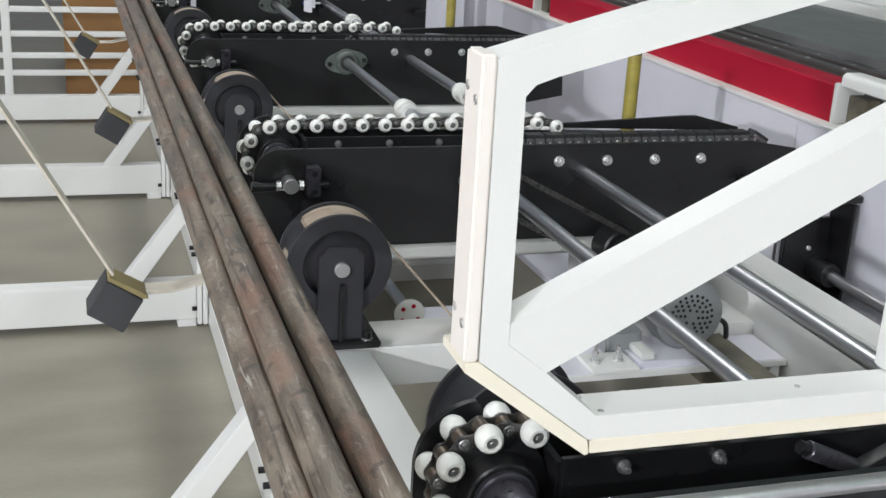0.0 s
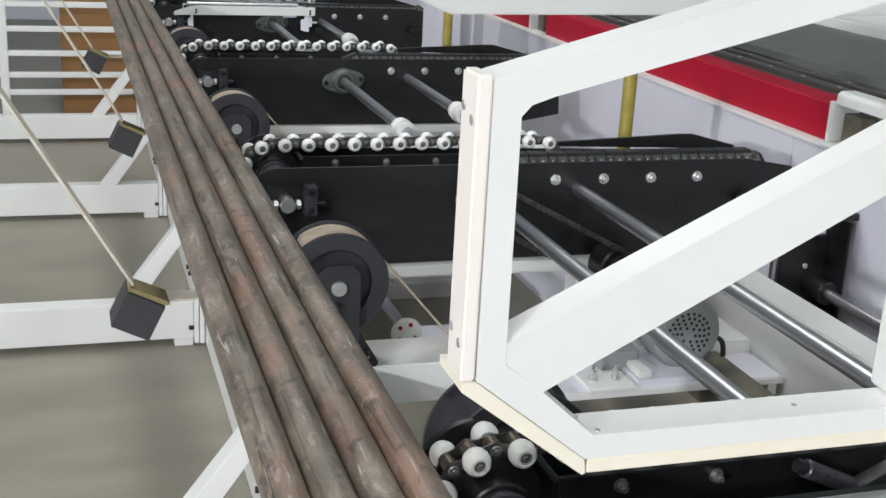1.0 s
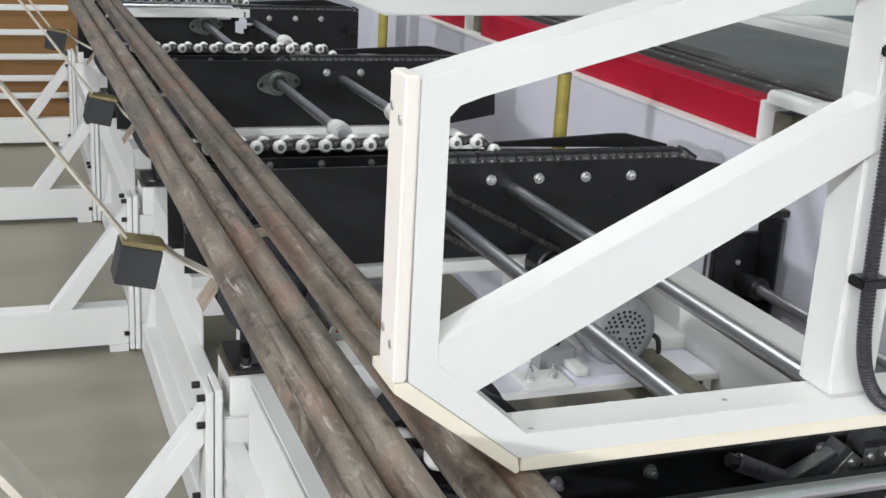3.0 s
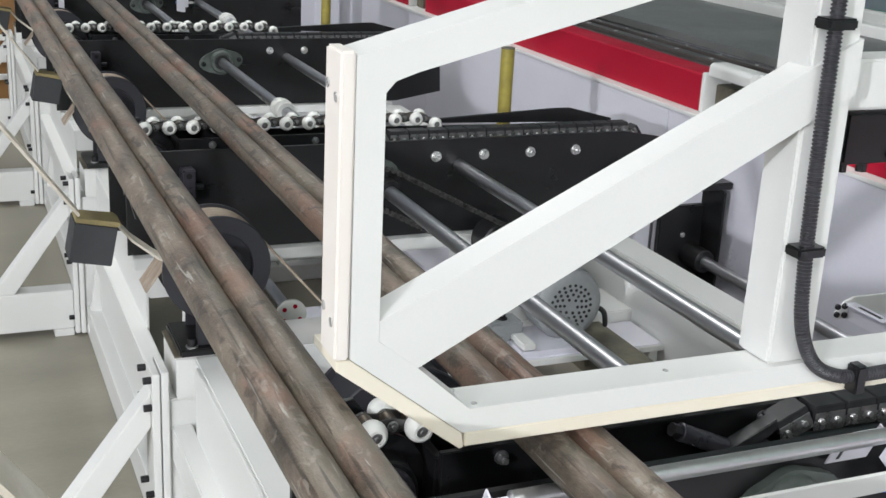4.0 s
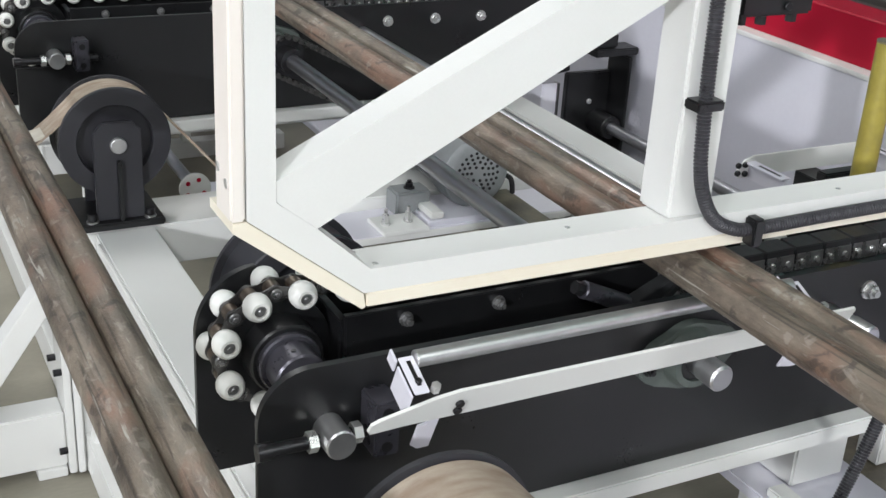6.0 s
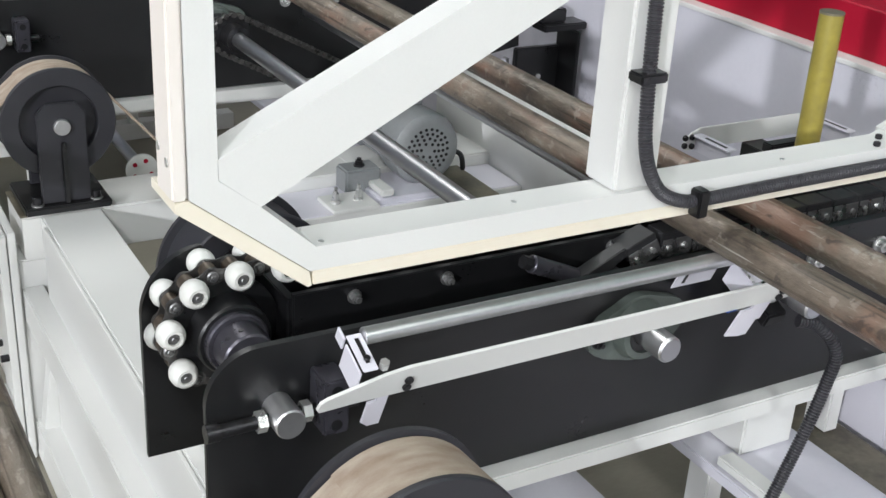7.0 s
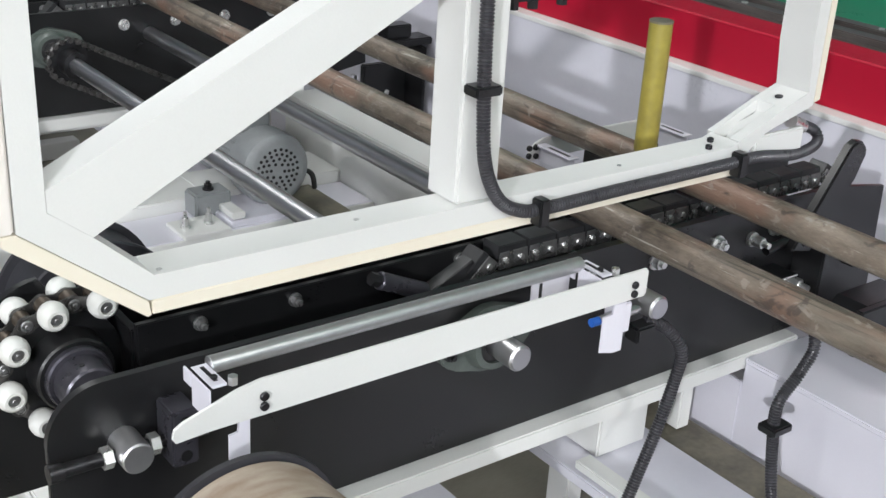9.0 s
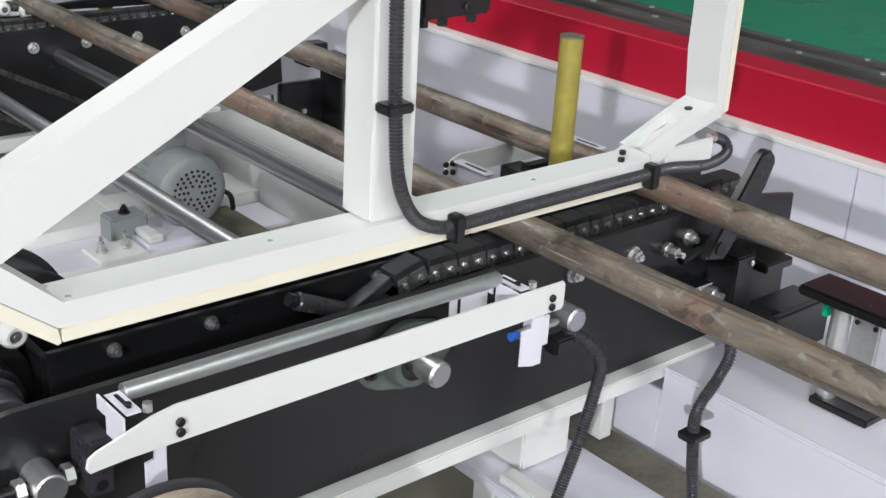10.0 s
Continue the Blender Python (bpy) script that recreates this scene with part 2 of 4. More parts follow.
def smooth_line(pts, n=10):
    """Points along a smooth line through pts."""
    p = [Vector(pts[0])] + [Vector(q) for q in pts] + [Vector(pts[-1])]
    out = []
    for i in range(1, len(p) - 2):
        for k in range(n):
            t = k / n
            a, b, c, d = p[i - 1:i + 3]
            out.append(0.5 * (2 * b + (c - a) * t + (2 * a - 5 * b + 4 * c - d) * t * t + (3 * b - a - 3 * c + d) * t ** 3))
    out.append(p[-2])
    return out


def hose(pts, r=0.0115, pitch=0.006, seg=12):
    """Corrugated conduit along a smooth line."""
    line = smooth_line(pts, 24)
    dist = [0.0]
    for a, b in zip(line, line[1:]):
        dist.append(dist[-1] + (b - a).length)
    n = int(dist[-1] / pitch)
    bm = bmesh.new()
    rings, up, j = [], Vector((0.31, 0.9, 0.2)), 0
    for k in range(n * 4 + 1):
        s = k / 4 * pitch
        while j < len(dist) - 2 and dist[j + 1] < s:
            j += 1
        c = line[j].lerp(line[j + 1], (s - dist[j]) / max(1e-6, dist[j + 1] - dist[j]))
        d = (line[min(j + 2, len(line) - 1)] - line[max(j - 1, 0)]).normalized()
        u = (up - d * up.dot(d)).normalized()
        v = d.cross(u)
        rr = r * (1.0 if k % 4 < 2 else 0.82)
        rings.append([bm.verts.new(c + rr * (u * math.cos(2 * math.pi * i / seg) + v * math.sin(2 * math.pi * i / seg))) for i in range(seg)])
    for a, b in zip(rings, rings[1:]):
        for i in range(seg):
            bm.faces.new((a[i], a[(i + 1) % seg], b[(i + 1) % seg], b[i]))
    bm.faces.new(rings[0][::-1])
    bm.faces.new(rings[-1])
    return bm


def ribbon(pts, y0, y1, thick, bm=None):
    """A belt of that thickness on the line pts in x and z."""
    bm = bm or bmesh.new()
    p = [Vector((x, 0, z)) for x, z in pts]
    rows = []
    for i, q in enumerate(p):
        d = (p[min(i + 1, len(p) - 1)] - p[max(i - 1, 0)]).normalized()
        nrm = Vector((-d.z, 0, d.x)) * thick / 2
        rows.append([bm.verts.new((q + s * nrm) + Vector((0, y, 0))) for s, y in ((1, y0), (1, y1), (-1, y1), (-1, y0))])
    for a, b in zip(rows, rows[1:]):
        for i in range(4):
            bm.faces.new((a[i], a[(i + 1) % 4], b[(i + 1) % 4], b[i]))
    bm.faces.new(rows[0])
    bm.faces.new(rows[-1][::-1])
    return bm


def rounded(x0, x1, z0, z1, r_tl=0.0, r_tr=0.0, r_bl=0.0, r_br=0.0, n=8):
    out = []
    for cx, cz, r, a0 in ((x1 - r_br, z0 + r_br, r_br, -90), (x1 - r_tr, z1 - r_tr, r_tr, 0), (x0 + r_tl, z1 - r_tl, r_tl, 90), (x0 + r_bl, z0 + r_bl, r_bl, 180)):
        if r <= 0:
            out.append((cx, cz))
        else:
            out += [(cx + r * math.cos(radians(a0 + 90 * i / n)), cz + r * math.sin(radians(a0 + 90 * i / n))) for i in range(n + 1)]
    return out


PITCH = 2.013
STATIONS = (0, 1, 2, 3)

# ---- hall ----
solid("floor", box(-9, 2.9, -15, 16, -0.15, -0.03, 0), CONCRETE, "worn beige-grey concrete hall floor", "floor", "structure")
solid("floor_green", box(2.9, 14, -15, 16, -0.15, -0.026, 0), GREEN, "glossy green epoxy floor beyond the machine bed", "floor", "structure")
solid("wall_north", box(-9, 14, 16, 16.2, -0.15, 7.2, 0), HALL, "plain light cladding wall of the hall", "wall", "structure")
solid("wall_south", box(-9, 14, -15.2, -15, -0.15, 7.2, 0), HALL, "plain light cladding wall of the hall", "wall", "structure")
solid("wall_west", box(-9.2, -9, -15, 16, -0.15, 7.2, 0), HALL, "plain light cladding wall of the hall", "wall", "structure")
solid("wall_east", box(14, 14.2, -15, 16, -0.15, 7.2, 0), HALL, "plain light cladding wall of the hall", "wall", "structure")
solid("ceiling", box(-9, 14, -15, 16, 7.2, 7.4, 0), HALL, "light hall ceiling", "ceiling", "structure")
for lx, ly in LAMPS:
    f = thing("ceiling_lamp", (lx, ly, 6.84), "long white ceiling lamp, lit", "ceiling lamp", "ceiling lamps")
    part("housing", box(lx - 0.82, lx + 0.82, ly - 2.02, ly + 2.02, 6.86, 6.96, 0.01), WHITE, f)
    part("diffuser", box(lx - 0.8, lx + 0.8, ly - 2.0, ly + 2.0, 6.84, 6.857, 0), GLOW, f, "glowing diffuser")
    part("hanger", rod((lx, ly, 6.96), (lx, ly, 7.2), 0.02, 8), WHITE, f)


fl = thing("floodlight", (-8.9, -5.9, 3.7), "grey wall floodlight, lit, on a steel bracket", "floodlight")
part("housing", box(-8.90, -8.76, -6.14, -5.66, 3.80, 4.20, 0.01), MOTOR, fl)
part("lens", box(-8.759, -8.75, -6.11, -5.69, 3.84, 4.16, 0), GLOW, fl, "glowing lens")
part("bracket", box(-9.0, -8.9005, -5.95, -5.85, 3.7, 4.3, 0.004), MOTOR, fl)


# ---- white base frame: rails, posts, outriggers ----
def base_station(y):
    """White support under one strap pulley; y: the pulley's plane in the middle."""
    t = thing("support_frame", (0.6, y, -0.03), "white painted steel support frame bolted to an outrigger", "machine frame", "support frames")
    part("long_beam", box(0.595, 0.75, y - 1.36, y - 0.07, 0.60, 0.70, 0.004), WHITE, t)
    part("cross_beam", box(0.55, 2.02, y - 0.066, y + 0.13, 0.58, 0.698, 0.004), WHITE, t)
    # added plate: pulley base and shade on the beam end as one brown
    part("shaded_cap", box(0.545, 0.600, y - 0.064, y + 0.125, 0.6985, 0.7035, 0.001), OLIVE, t, "brown plate for the partly shaded beam top")
    part("post", box(0.53, 0.62, y - 0.06, y + 0.05, -0.03, 0.578, 0.004), WHITE, t)
    part("mounting_plate", box(0.508, 0.528, y - 0.075, y + 0.06, -0.02, 0.665, 0.003), WHITE, t)
    part("mounting_plate", box(0.484, 0.505, y - 0.07, y + 0.055, -0.02, 0.66, 0.003), WHITE, t)
    part("side_panel", box(0.586, 0.594, y - 1.36, y - 0.135, 0.0, 0.698, 0.002), WHITE, t)
    part("side_plate", prism([(0.53, 0.0), (0.60, 0.0), (0.75, 0.59), (0.62, 0.59)], y - 0.13, y - 0.075, 0.003), WHITE, t)
    part("brace", prism([(0.484, 0.60), (0.484, 0.50), (0.25, 0.17), (0.16, 0.17)], y - 0.045, y + 0.03, 0.003), WHITE, t)
    part("outrigger", box(-2.6, 0.483, y - 0.05, y + 0.045, 0.0, 0.17, 0.004), WHITE, t)
    part("foot", box(-2.58, -2.46, y - 0.06, y + 0.05, -0.03, 0.0, 0.002), WHITE, t)
    part("foot", box(0.40, 0.48, y - 0.06, y + 0.05, -0.03, 0.0, 0.002), WHITE, t)
    for z in (0.64, 0.56, 0.30, 0.05):
        for dy in (-0.055, 0.035):
            part("bolt", screw((0.484, y + dy, z), 0.010, 0.022, way=(-1, 0, 0)), GUNMETAL, t, "black socket screw")
    return t


PULLEY_Y = 3.011
base0 = base_station(PULLEY_Y)
for k in (1, 2, 3):
    copy_thing(base0, pose(0.6, PULLEY_Y + k * PITCH, -0.03))

base_rail = thing("base_rail", (0.57, 4, -0.03), "white painted longitudinal floor rail of the machine", "machine frame")
part("beam", box(0.535, 0.60, -1.5, 10.5, -0.03, 0.10, 0.004), WHITE, base_rail)
part("upper_beam", box(0.535, 0.59, -1.5, 10.5, 0.40, 0.50, 0.004), WHITE, base_rail)


# ---- strap pulleys on pedestals ----
def pulley(x, y, z, label):
    t = thing("strap_pulley", (x, y, z - 0.225), label, "pulley", "strap pulleys")
    part("base_plate", box(x - 0.11, x + 0.11, y - 0.082, y + 0.13, z - 0.225, z - 0.205, 0.004), BLACK, t)
    for yy in (y - 0.052, y + 0.098):
        part("bearing_bracket", prism([(x - 0.062, z - 0.204), (x + 0.062, z - 0.204), (x + 0.062, z + 0.035), (x + 0.036, z + 0.062), (x - 0.036, z + 0.062), (x - 0.062, z + 0.035)], yy - 0.008, yy + 0.008, 0.003), WHEEL, t)
    part("rib", box(x - 0.006, x + 0.006, y - 0.074, y - 0.061, z - 0.204, z - 0.04, 0.002), BLACK, t)
    part("wheel", lathe((x, y, z), [(-0.012, 0.05), (-0.012, 0.096), (-0.034, 0.098), (-0.036, 0.100), (-0.036, 0.142), (-0.033, 0.1445), (-0.026, 0.1445), (-0.024, 0.133), (0.075, 0.133), (0.077, 0.146), (0.086, 0.146), (0.09, 0.141), (0.09, 0.05)], 64), WHEEL, t, "black flanged wheel")
    part("axle", rod((x, y - 0.072, z), (x, y + 0.12, z), 0.021, 24, bevel=0.002), BRUSHED, t, "bright turned axle end")
    for dx in (-0.075, 0.075):
        part("washer", rod((x + dx, y - 0.058, z - 0.2048), (x + dx, y - 0.058, z - 0.2015), 0.0165, 20), ZINC, t)
        part("socket_screw", rod((x + dx, y - 0.058, z - 0.2014), (x + dx, y - 0.058, z - 0.181), 0.0125, 20, bevel=0.0015), GUNMETAL, t, "black socket screw")
    return t


PX, PZ = 0.668, 0.930
p0 = pulley(PX, PULLEY_Y, PZ, "black flanged strap pulley on a pedestal bracket")
for k in (1, 2):
    copy_thing(p0, pose(PX, PULLEY_Y + k * PITCH, PZ - 0.225))
copy_thing(p0, pose(0.735, 1.80, 0.785))
solid("pulley_block", box(0.63, 0.84, 1.73, 1.92, 0.7005, 0.7845, 0.004), WHITE, "white spacer block under a strap pulley", "machine frame")
copy_thing(p0, pose(0.665, 1.045, PZ - 0.180))
solid("pedestal_column", box(0.56, 0.77, 0.96, 1.18, -0.03, PZ - 0.1805, 0.004), WHITE, "white column under a strap pulley", "machine frame")

R_S = 0.1365
TAILS = []
for k in (-1, 0, 1, 2):
    y = PULLEY_Y + k * PITCH + 0.022 if k >= 0 else 1.067
    cx, cz = (PX, PZ) if k >= 0 else (0.665, PZ + 0.045)
    arc = [(cx + R_S * math.cos(radians(a)), cz + R_S * math.sin(radians(a))) for a in range(128, 39, -4)]
    end = arc[-1]
    pts = arc + [(end[0] + 0.10, end[1] - 0.115), (end[0] + 0.32, end[1] - 0.37)]
    solid("lifting_strap", ribbon(pts, y - 0.050, y + 0.050, 0.005), STRAP, "tan woven strap lying over a black pulley", "strap", group="lifting straps")
    tail = solid("strap_tail", ribbon([(0, 0), (0.09, 0.004), (0.19, 0)], -0.050, 0.050, 0.005), STRAP, "tan woven strap running from a pulley to the tubes", "strap", group="strap tails")
    TAILS.append((tail, arc[0][0], y, arc[0][1]))


# ---- black chain conveyor beams ----
SPROCKET = (0.576, 1.11)
SH1, SH2 = (1.20, 1.068), (1.505, 1.08)


def conveyor_beam(y, label):
    """Pair of black plates with bolts, bearings and take-up; y shifts it along the machine."""
    t = thing("conveyor_beam", (1.3, y + 1.4, 0.865), label, "conveyor", "conveyor beams")
    outline = [(0.487, 0.865), (2.05, 0.865), (2.276, 0.905), (2.262, 1.138), (2.09, 1.166)]
    outline += [(0.565 - 0.078 * math.sin(radians(a)), 1.088 + 0.078 * math.cos(radians(a))) for a in range(0, 91, 9)]
    outline += [(0.487, 1.062), (0.62, 1.062), (0.62, 1.040), (0.487, 1.040)]
    part("front_plate", prism(outline, y + 1.315, y + 1.327, 0.0015), BLACK, t)
    part("guide_plate", prism([(0.66, 0.87), (1.30, 0.87), (1.30, 1.172), (0.66, 1.172)], y + 1.428, y + 1.440, 0.0015), BLACK, t)
    back = [(0.472, 0.865), (2.05, 0.865), (2.27, 0.905), (2.255, 1.12), (2.09, 1.14), (0.60, 1.17)] + [(0.576 - 0.104 * math.sin(radians(a)), 1.11 + 0.104 * math.cos(radians(a))) for a in range(5, 100, 8)]
    part("back_plate", prism(back, y + 1.556, y + 1.568, 0.0015), BLACK, t)
    part("chain_support", box(1.28, 2.12, y + 1.36, y + 1.45, 1.06, 1.098, 0.003), BLACK, t)
    for x in (1.426, 1.588, 1.751, 1.914):
        part("bolt", bolt((x, y + 1.315, 1.113), 0.0125, 0.016), ZINC, t, "zinc hexagon bolt")
    # bolts in darker pin steel: the shade under the gantry rail is painted in
    for x in (0.757, 0.915, 1.072, 1.23):
        part("bolt", bolt((x, y + 1.428, 1.152), 0.0085, 0.012), PIN, t, "hexagon bolt, darkened to the gantry's shade")
    part("spacer_tube", rod((1.0, y + 1.33, 0.93), (1.0, y + 1.55, 0.93), 0.016), BLACK, t)
    # take-up
    part("takeup_nut_block", rod((0.588, y + 1.262, 1.069), (0.588, y + 1.33, 1.069), 0.0222, 32, bevel=0.002), BRUSHED, t, "turned steel cross nut")
    part("takeup_screw", rod((0.49, y + 1.292, 1.066), (0.70, y + 1.292, 1.066), 0.0095, 14), GUNMETAL, t, "dark threaded rod")
    for x in (0.549, 0.6145):
        part("nut", rod((x, y + 1.292, 1.066), (x + 0.013, y + 1.292, 1.066), 0.0155, 6), ZINC, t)
    part("screw_head", rod((0.478, y + 1.292, 1.066), (0.497, y + 1.292, 1.066), 0.013, 12), GUNMETAL, t)
    part("anchor_block", box(0.636, 0.674, y + 1.262, y + 1.3145, 1.036, 1.122, 0.003), COLLAR, t, "dark steel anchor block")
    for z in (1.052, 1.105):
        part("bore", rod((0.655, y + 1.2610, z), (0.655, y + 1.2618, z), 0.0085, 14), BLACK, t, "dark screw bore")
    # bearings
    for (x, z), far in ((SH1, 0), (SH2, 1)):
        if not far:
            b = bmesh.new()
            pts = []
            for i in range(40):
                a = 2 * math.pi * i / 40
                c, s = math.cos(a), math.sin(a)
                rr = 0.058 + 0.040 * abs(c) ** 6
                ca, sa = math.cos(radians(6)), math.sin(radians(6))
                pts.append((x + rr * (c * ca - s * sa), z + rr * (c * sa + s * ca)))
            f = part("flange_bearing", prism(pts, y + 1.297, y + 1.3145, 0.003), CAST, t, "green-grey cast flange bearing")
            part("bearing_ring", lathe((x, y + 1.285, z), [(-0.010, 0.034), (-0.010, 0.045), (0.000, 0.050), (0.012, 0.052), (0.012, 0.034)], 36, closed=True), CAST, f)
            part("seal", lathe((x, y + 1.282, z), [(-0.002, 0.0215), (-0.002, 0.0335), (0.010, 0.0335), (0.010, 0.0215)], 32, closed=True), RUBBER, f, "black bearing seal")
            for d in (-1, 1):
                part("bolt", bolt((x + d * 0.080, y + 1.297, z + d * 0.009), 0.008, 0.010), GUNMETAL, f)
    part("wide_lug", box(2.06, 2.15, y + 1.22, y + 1.3145, 1.03, 1.05, 0.003), BLACK, t)
    part("small_plate", box(0.655, 0.67, y + 1.44, y + 1.55, 0.90, 1.16, 0.002), BLACK, t)
    return t


b0 = conveyor_beam(0.0, "long black steel conveyor beam with zinc bolts")
for k in STATIONS[1:]:
    copy_thing(b0, pose(1.3, 1.4 + k * PITCH, 0.865))

for k in STATIONS:
    y = k * PITCH
    t = thing("beam_carrier", (1.3, y + 1.4, -0.03), "white steel carrier under a black conveyor beam", "machine frame", "beam carriers")
    part("top_flange", box(0.50, 2.02, y + 1.285, y + 1.40, 0.828, 0.862, 0.003), WHITE, t)
    part("web", box(0.62, 2.0, y + 1.345, y + 1.36, 0.802, 0.828, 0.002), WHITE, t)
    part("column", box(1.55, 1.68, y + 1.361, y + 1.46, 0.681, 0.826, 0.004), WHITE, t)
    part("column", box(1.775, 1.81, y + 1.361, y + 1.42, 0.672, 0.826, 0.003), WHITE, t)
    part("column", box(0.66, 0.74, y + 1.361, y + 1.44, -0.03, 0.827, 0.004), WHITE, t)
    part("shelf", box(1.48, 1.72, y + 0.75, y + 1.9, 0.655, 0.68, 0.003), PANEL, t)
    part("shelf", box(1.15, 1.476, y + 0.75, y + 1.9, 0.40, 0.42, 0.003), PANEL, t)
    part("shelf_bracket", box(1.49, 1.53, y + 1.37, y + 1.43, -0.03, 0.654, 0.003), WHITE, t)
    part("shelf_rib", box(1.49, 1.53, y + 0.76, y + 1.36, 0.681, 0.70, 0.003), WHITE, t)
    part("shelf_rib", box(1.15, 1.47, y + 1.20, y + 1.26, 0.421, 0.47, 0.003), WHITE, t)
    part("foot_beam", box(0.66, 2.0, y + 1.36, y + 1.44, -0.03, 0.05, 0.003), WHITE, t)

for k in STATIONS:
    y = k * PITCH
    t = thing("chain_sprocket", (SPROCKET[0], y + 1.47, SPROCKET[1]), "black chain sprocket with a stepped dark hub", "sprocket", "chain sprockets")
    part("disc", lathe((SPROCKET[0], y + 1.486, SPROCKET[1]), [(-0.004, 0.03), (-0.004, 0.082), (0.004, 0.082), (0.004, 0.03)], 48, closed=True), BLACK, t)
    part("hub", lathe((SPROCKET[0], y + 1.44, SPROCKET[1]), [(0.000, 0.040), (0.000, 0.053), (0.003, 0.056), (0.042, 0.058), (0.042, 0.03)], 44, closed=True), BLACK, t)
    part("hub_step", lathe((SPROCKET[0], y + 1.44, SPROCKET[1]), [(-0.012, 0.030), (-0.012, 0.045), (-0.009, 0.0475), (-0.0002, 0.0475), (-0.0002, 0.03)], 44, closed=True), COLLAR, t)
    cl = part("collar", lathe((SPROCKET[0], y + 1.395, SPROCKET[1]), [(-0.014, 0.018), (-0.014, 0.036), (-0.0115, 0.039), (0.0325, 0.039), (0.0325, 0.018)], 40, closed=True), COLLAR, t, "dark steel clamping collar")
    for a in (100, 220):
        c, q = math.cos(radians(a)), math.sin(radians(a))
        part("set_screw", rod((SPROCKET[0] + 0.0385 * c, y + 1.40, SPROCKET[1] + 0.0385 * q), (SPROCKET[0] + 0.0402 * c, y + 1.40, SPROCKET[1] + 0.0402 * q), 0.0038, 10), GUNMETAL, cl)
    part("stub_shaft", rod((SPROCKET[0], y + 1.328, SPROCKET[1]), (SPROCKET[0], y + 1.55, SPROCKET[1]), 0.0175, 24), PIN, t, "steel shaft")

# ---- cross shafts ----
for (x, z), nm in ((SH1, 0.0205), (SH2, 0.0205)):
    t = thing("cross_shaft", (x, 4, z), "long ground steel shaft through the conveyor beams", "shaft", "cross shafts")
    part("shaft", rod((x, 1.216, z), (x, 9.6, z), nm, 28, bevel=0.002), CHROME, t)
    part("end_cap", rod((x, 1.218, z), (x, 1.262, z), 0.0222, 32, bevel=0.002), BRUSHED, t, "turned shaft end")
    for k in (1, 2):
        yy = 4.28 + (k - 1) * PITCH + (0.0 if x < 1.3 else 0.25)
        part("coupling", lathe((x, yy, z), [(-0.055, 0.021), (-0.055, 0.036), (-0.015, 0.040), (0.0, 0.032), (0.015, 0.040), (0.055, 0.036), (0.055, 0.021)], 32, closed=True), NYLON, t, "pale shaft coupling")

# ---- drive motor and its chain ----
MX, MY, MZ = 1.660, 2.83, 0.780
mot = thing("drive_motor", (MX, MY + 0.15, 0.671), "grey ribbed electric motor with a perforated fan cover", "motor")
part("fan_cover", lathe((MX, MY, MZ), [(0.10, 0.106), (0.03, 0.109), (0.008, 0.104), (0.000, 0.094), (-0.004, 0.078), (-0.004, 0.02)], 48), MOTOR, mot)
part("body", lathe((MX, MY, MZ), [(0.101, 0.06), (0.101, 0.088), (0.32, 0.088), (0.33, 0.105), (0.35, 0.105), (0.35, 0.04)], 40), MOTOR, mot)
for i in range(18):
    a = 2 * math.pi * i / 18
    c, s = math.cos(a), math.sin(a)
    part("cooling_fin", rod((MX + 0.09 * c, MY + 0.11, MZ + 0.09 * s), (MX + 0.09 * c, MY + 0.31, MZ + 0.09 * s), 0.005, 6), MOTOR, mot)
holes = bmesh.new()
for rr, n in ((0.022, 6), (0.036, 12), (0.050, 18), (0.064, 22)):
    for i in range(n):
        a = 2 * math.pi * i / n + rr * 40
        rod((MX + rr * math.cos(a), MY - 0.0055, MZ + rr * math.sin(a)), (MX + rr * math.cos(a), MY - 0.004, MZ + rr * math.sin(a)), 0.0048, 8, holes)
part("grille", holes, BLACK, mot, "dark grille openings")
part("terminal_box", box(MX - 0.05, MX + 0.05, MY + 0.13, MY + 0.24, MZ + 0.08, MZ + 0.15, 0.006), MOTOR, mot)
part("foot", box(MX - 0.09, MX + 0.09, MY + 0.12, MY + 0.30, 0.671, 0.688, 0.003), MOTOR, mot)
part("gearbox", lathe((1.61, 3.192, 0.855), [(0.0, 0.03), (0.0, 0.062), (0.006, 0.068), (0.085, 0.072), (0.10, 0.06), (0.10, 0.03)], 36), BLACK, mot, "black gearbox")
part("cable", hose([(MX + 0.09, MY + 0.05, MZ - 0.02), (MX + 0.13, MY + 0.03, 0.74), (MX + 0.16, MY + 0.06, 0.678)], 0.008), RUBBER, mot)
mt = thing("motor_tray", (1.5, 2.82, 0.60), "white steel tray under the drive motor", "machine frame")
part("tray", box(1.05, 1.94, 2.752, 2.942, 0.645, 0.663, 0.003), COOL, mt)
part("lip", box(1.05, 1.94, 2.745, 2.751, 0.643, 0.663, 0.002), WHITE, mt)
for x in (1.08, 1.90):
    part("stay", box(x, x + 0.03, 2.76, 2.942, 0.60, 0.644, 0.002), WHITE, mt)
st = thing("motor_bracket", (1.42, 2.80, 0.69), "bolted pale bracket on the motor tray", "bracket")
part("plate", box(1.33, 1.47, 2.74, 2.86, 0.663, 0.675, 0.002), WHITE, st)
part("block", box(1.42, 1.53, 2.86, 2.935, 0.663, 0.735, 0.006), MOTOR, st, "grey pillow block")
part("block_bolt", bolt((1.475, 2.895, 0.735), 0.012, 0.016, way=(0, 0, 1)), GUNMETAL, st)
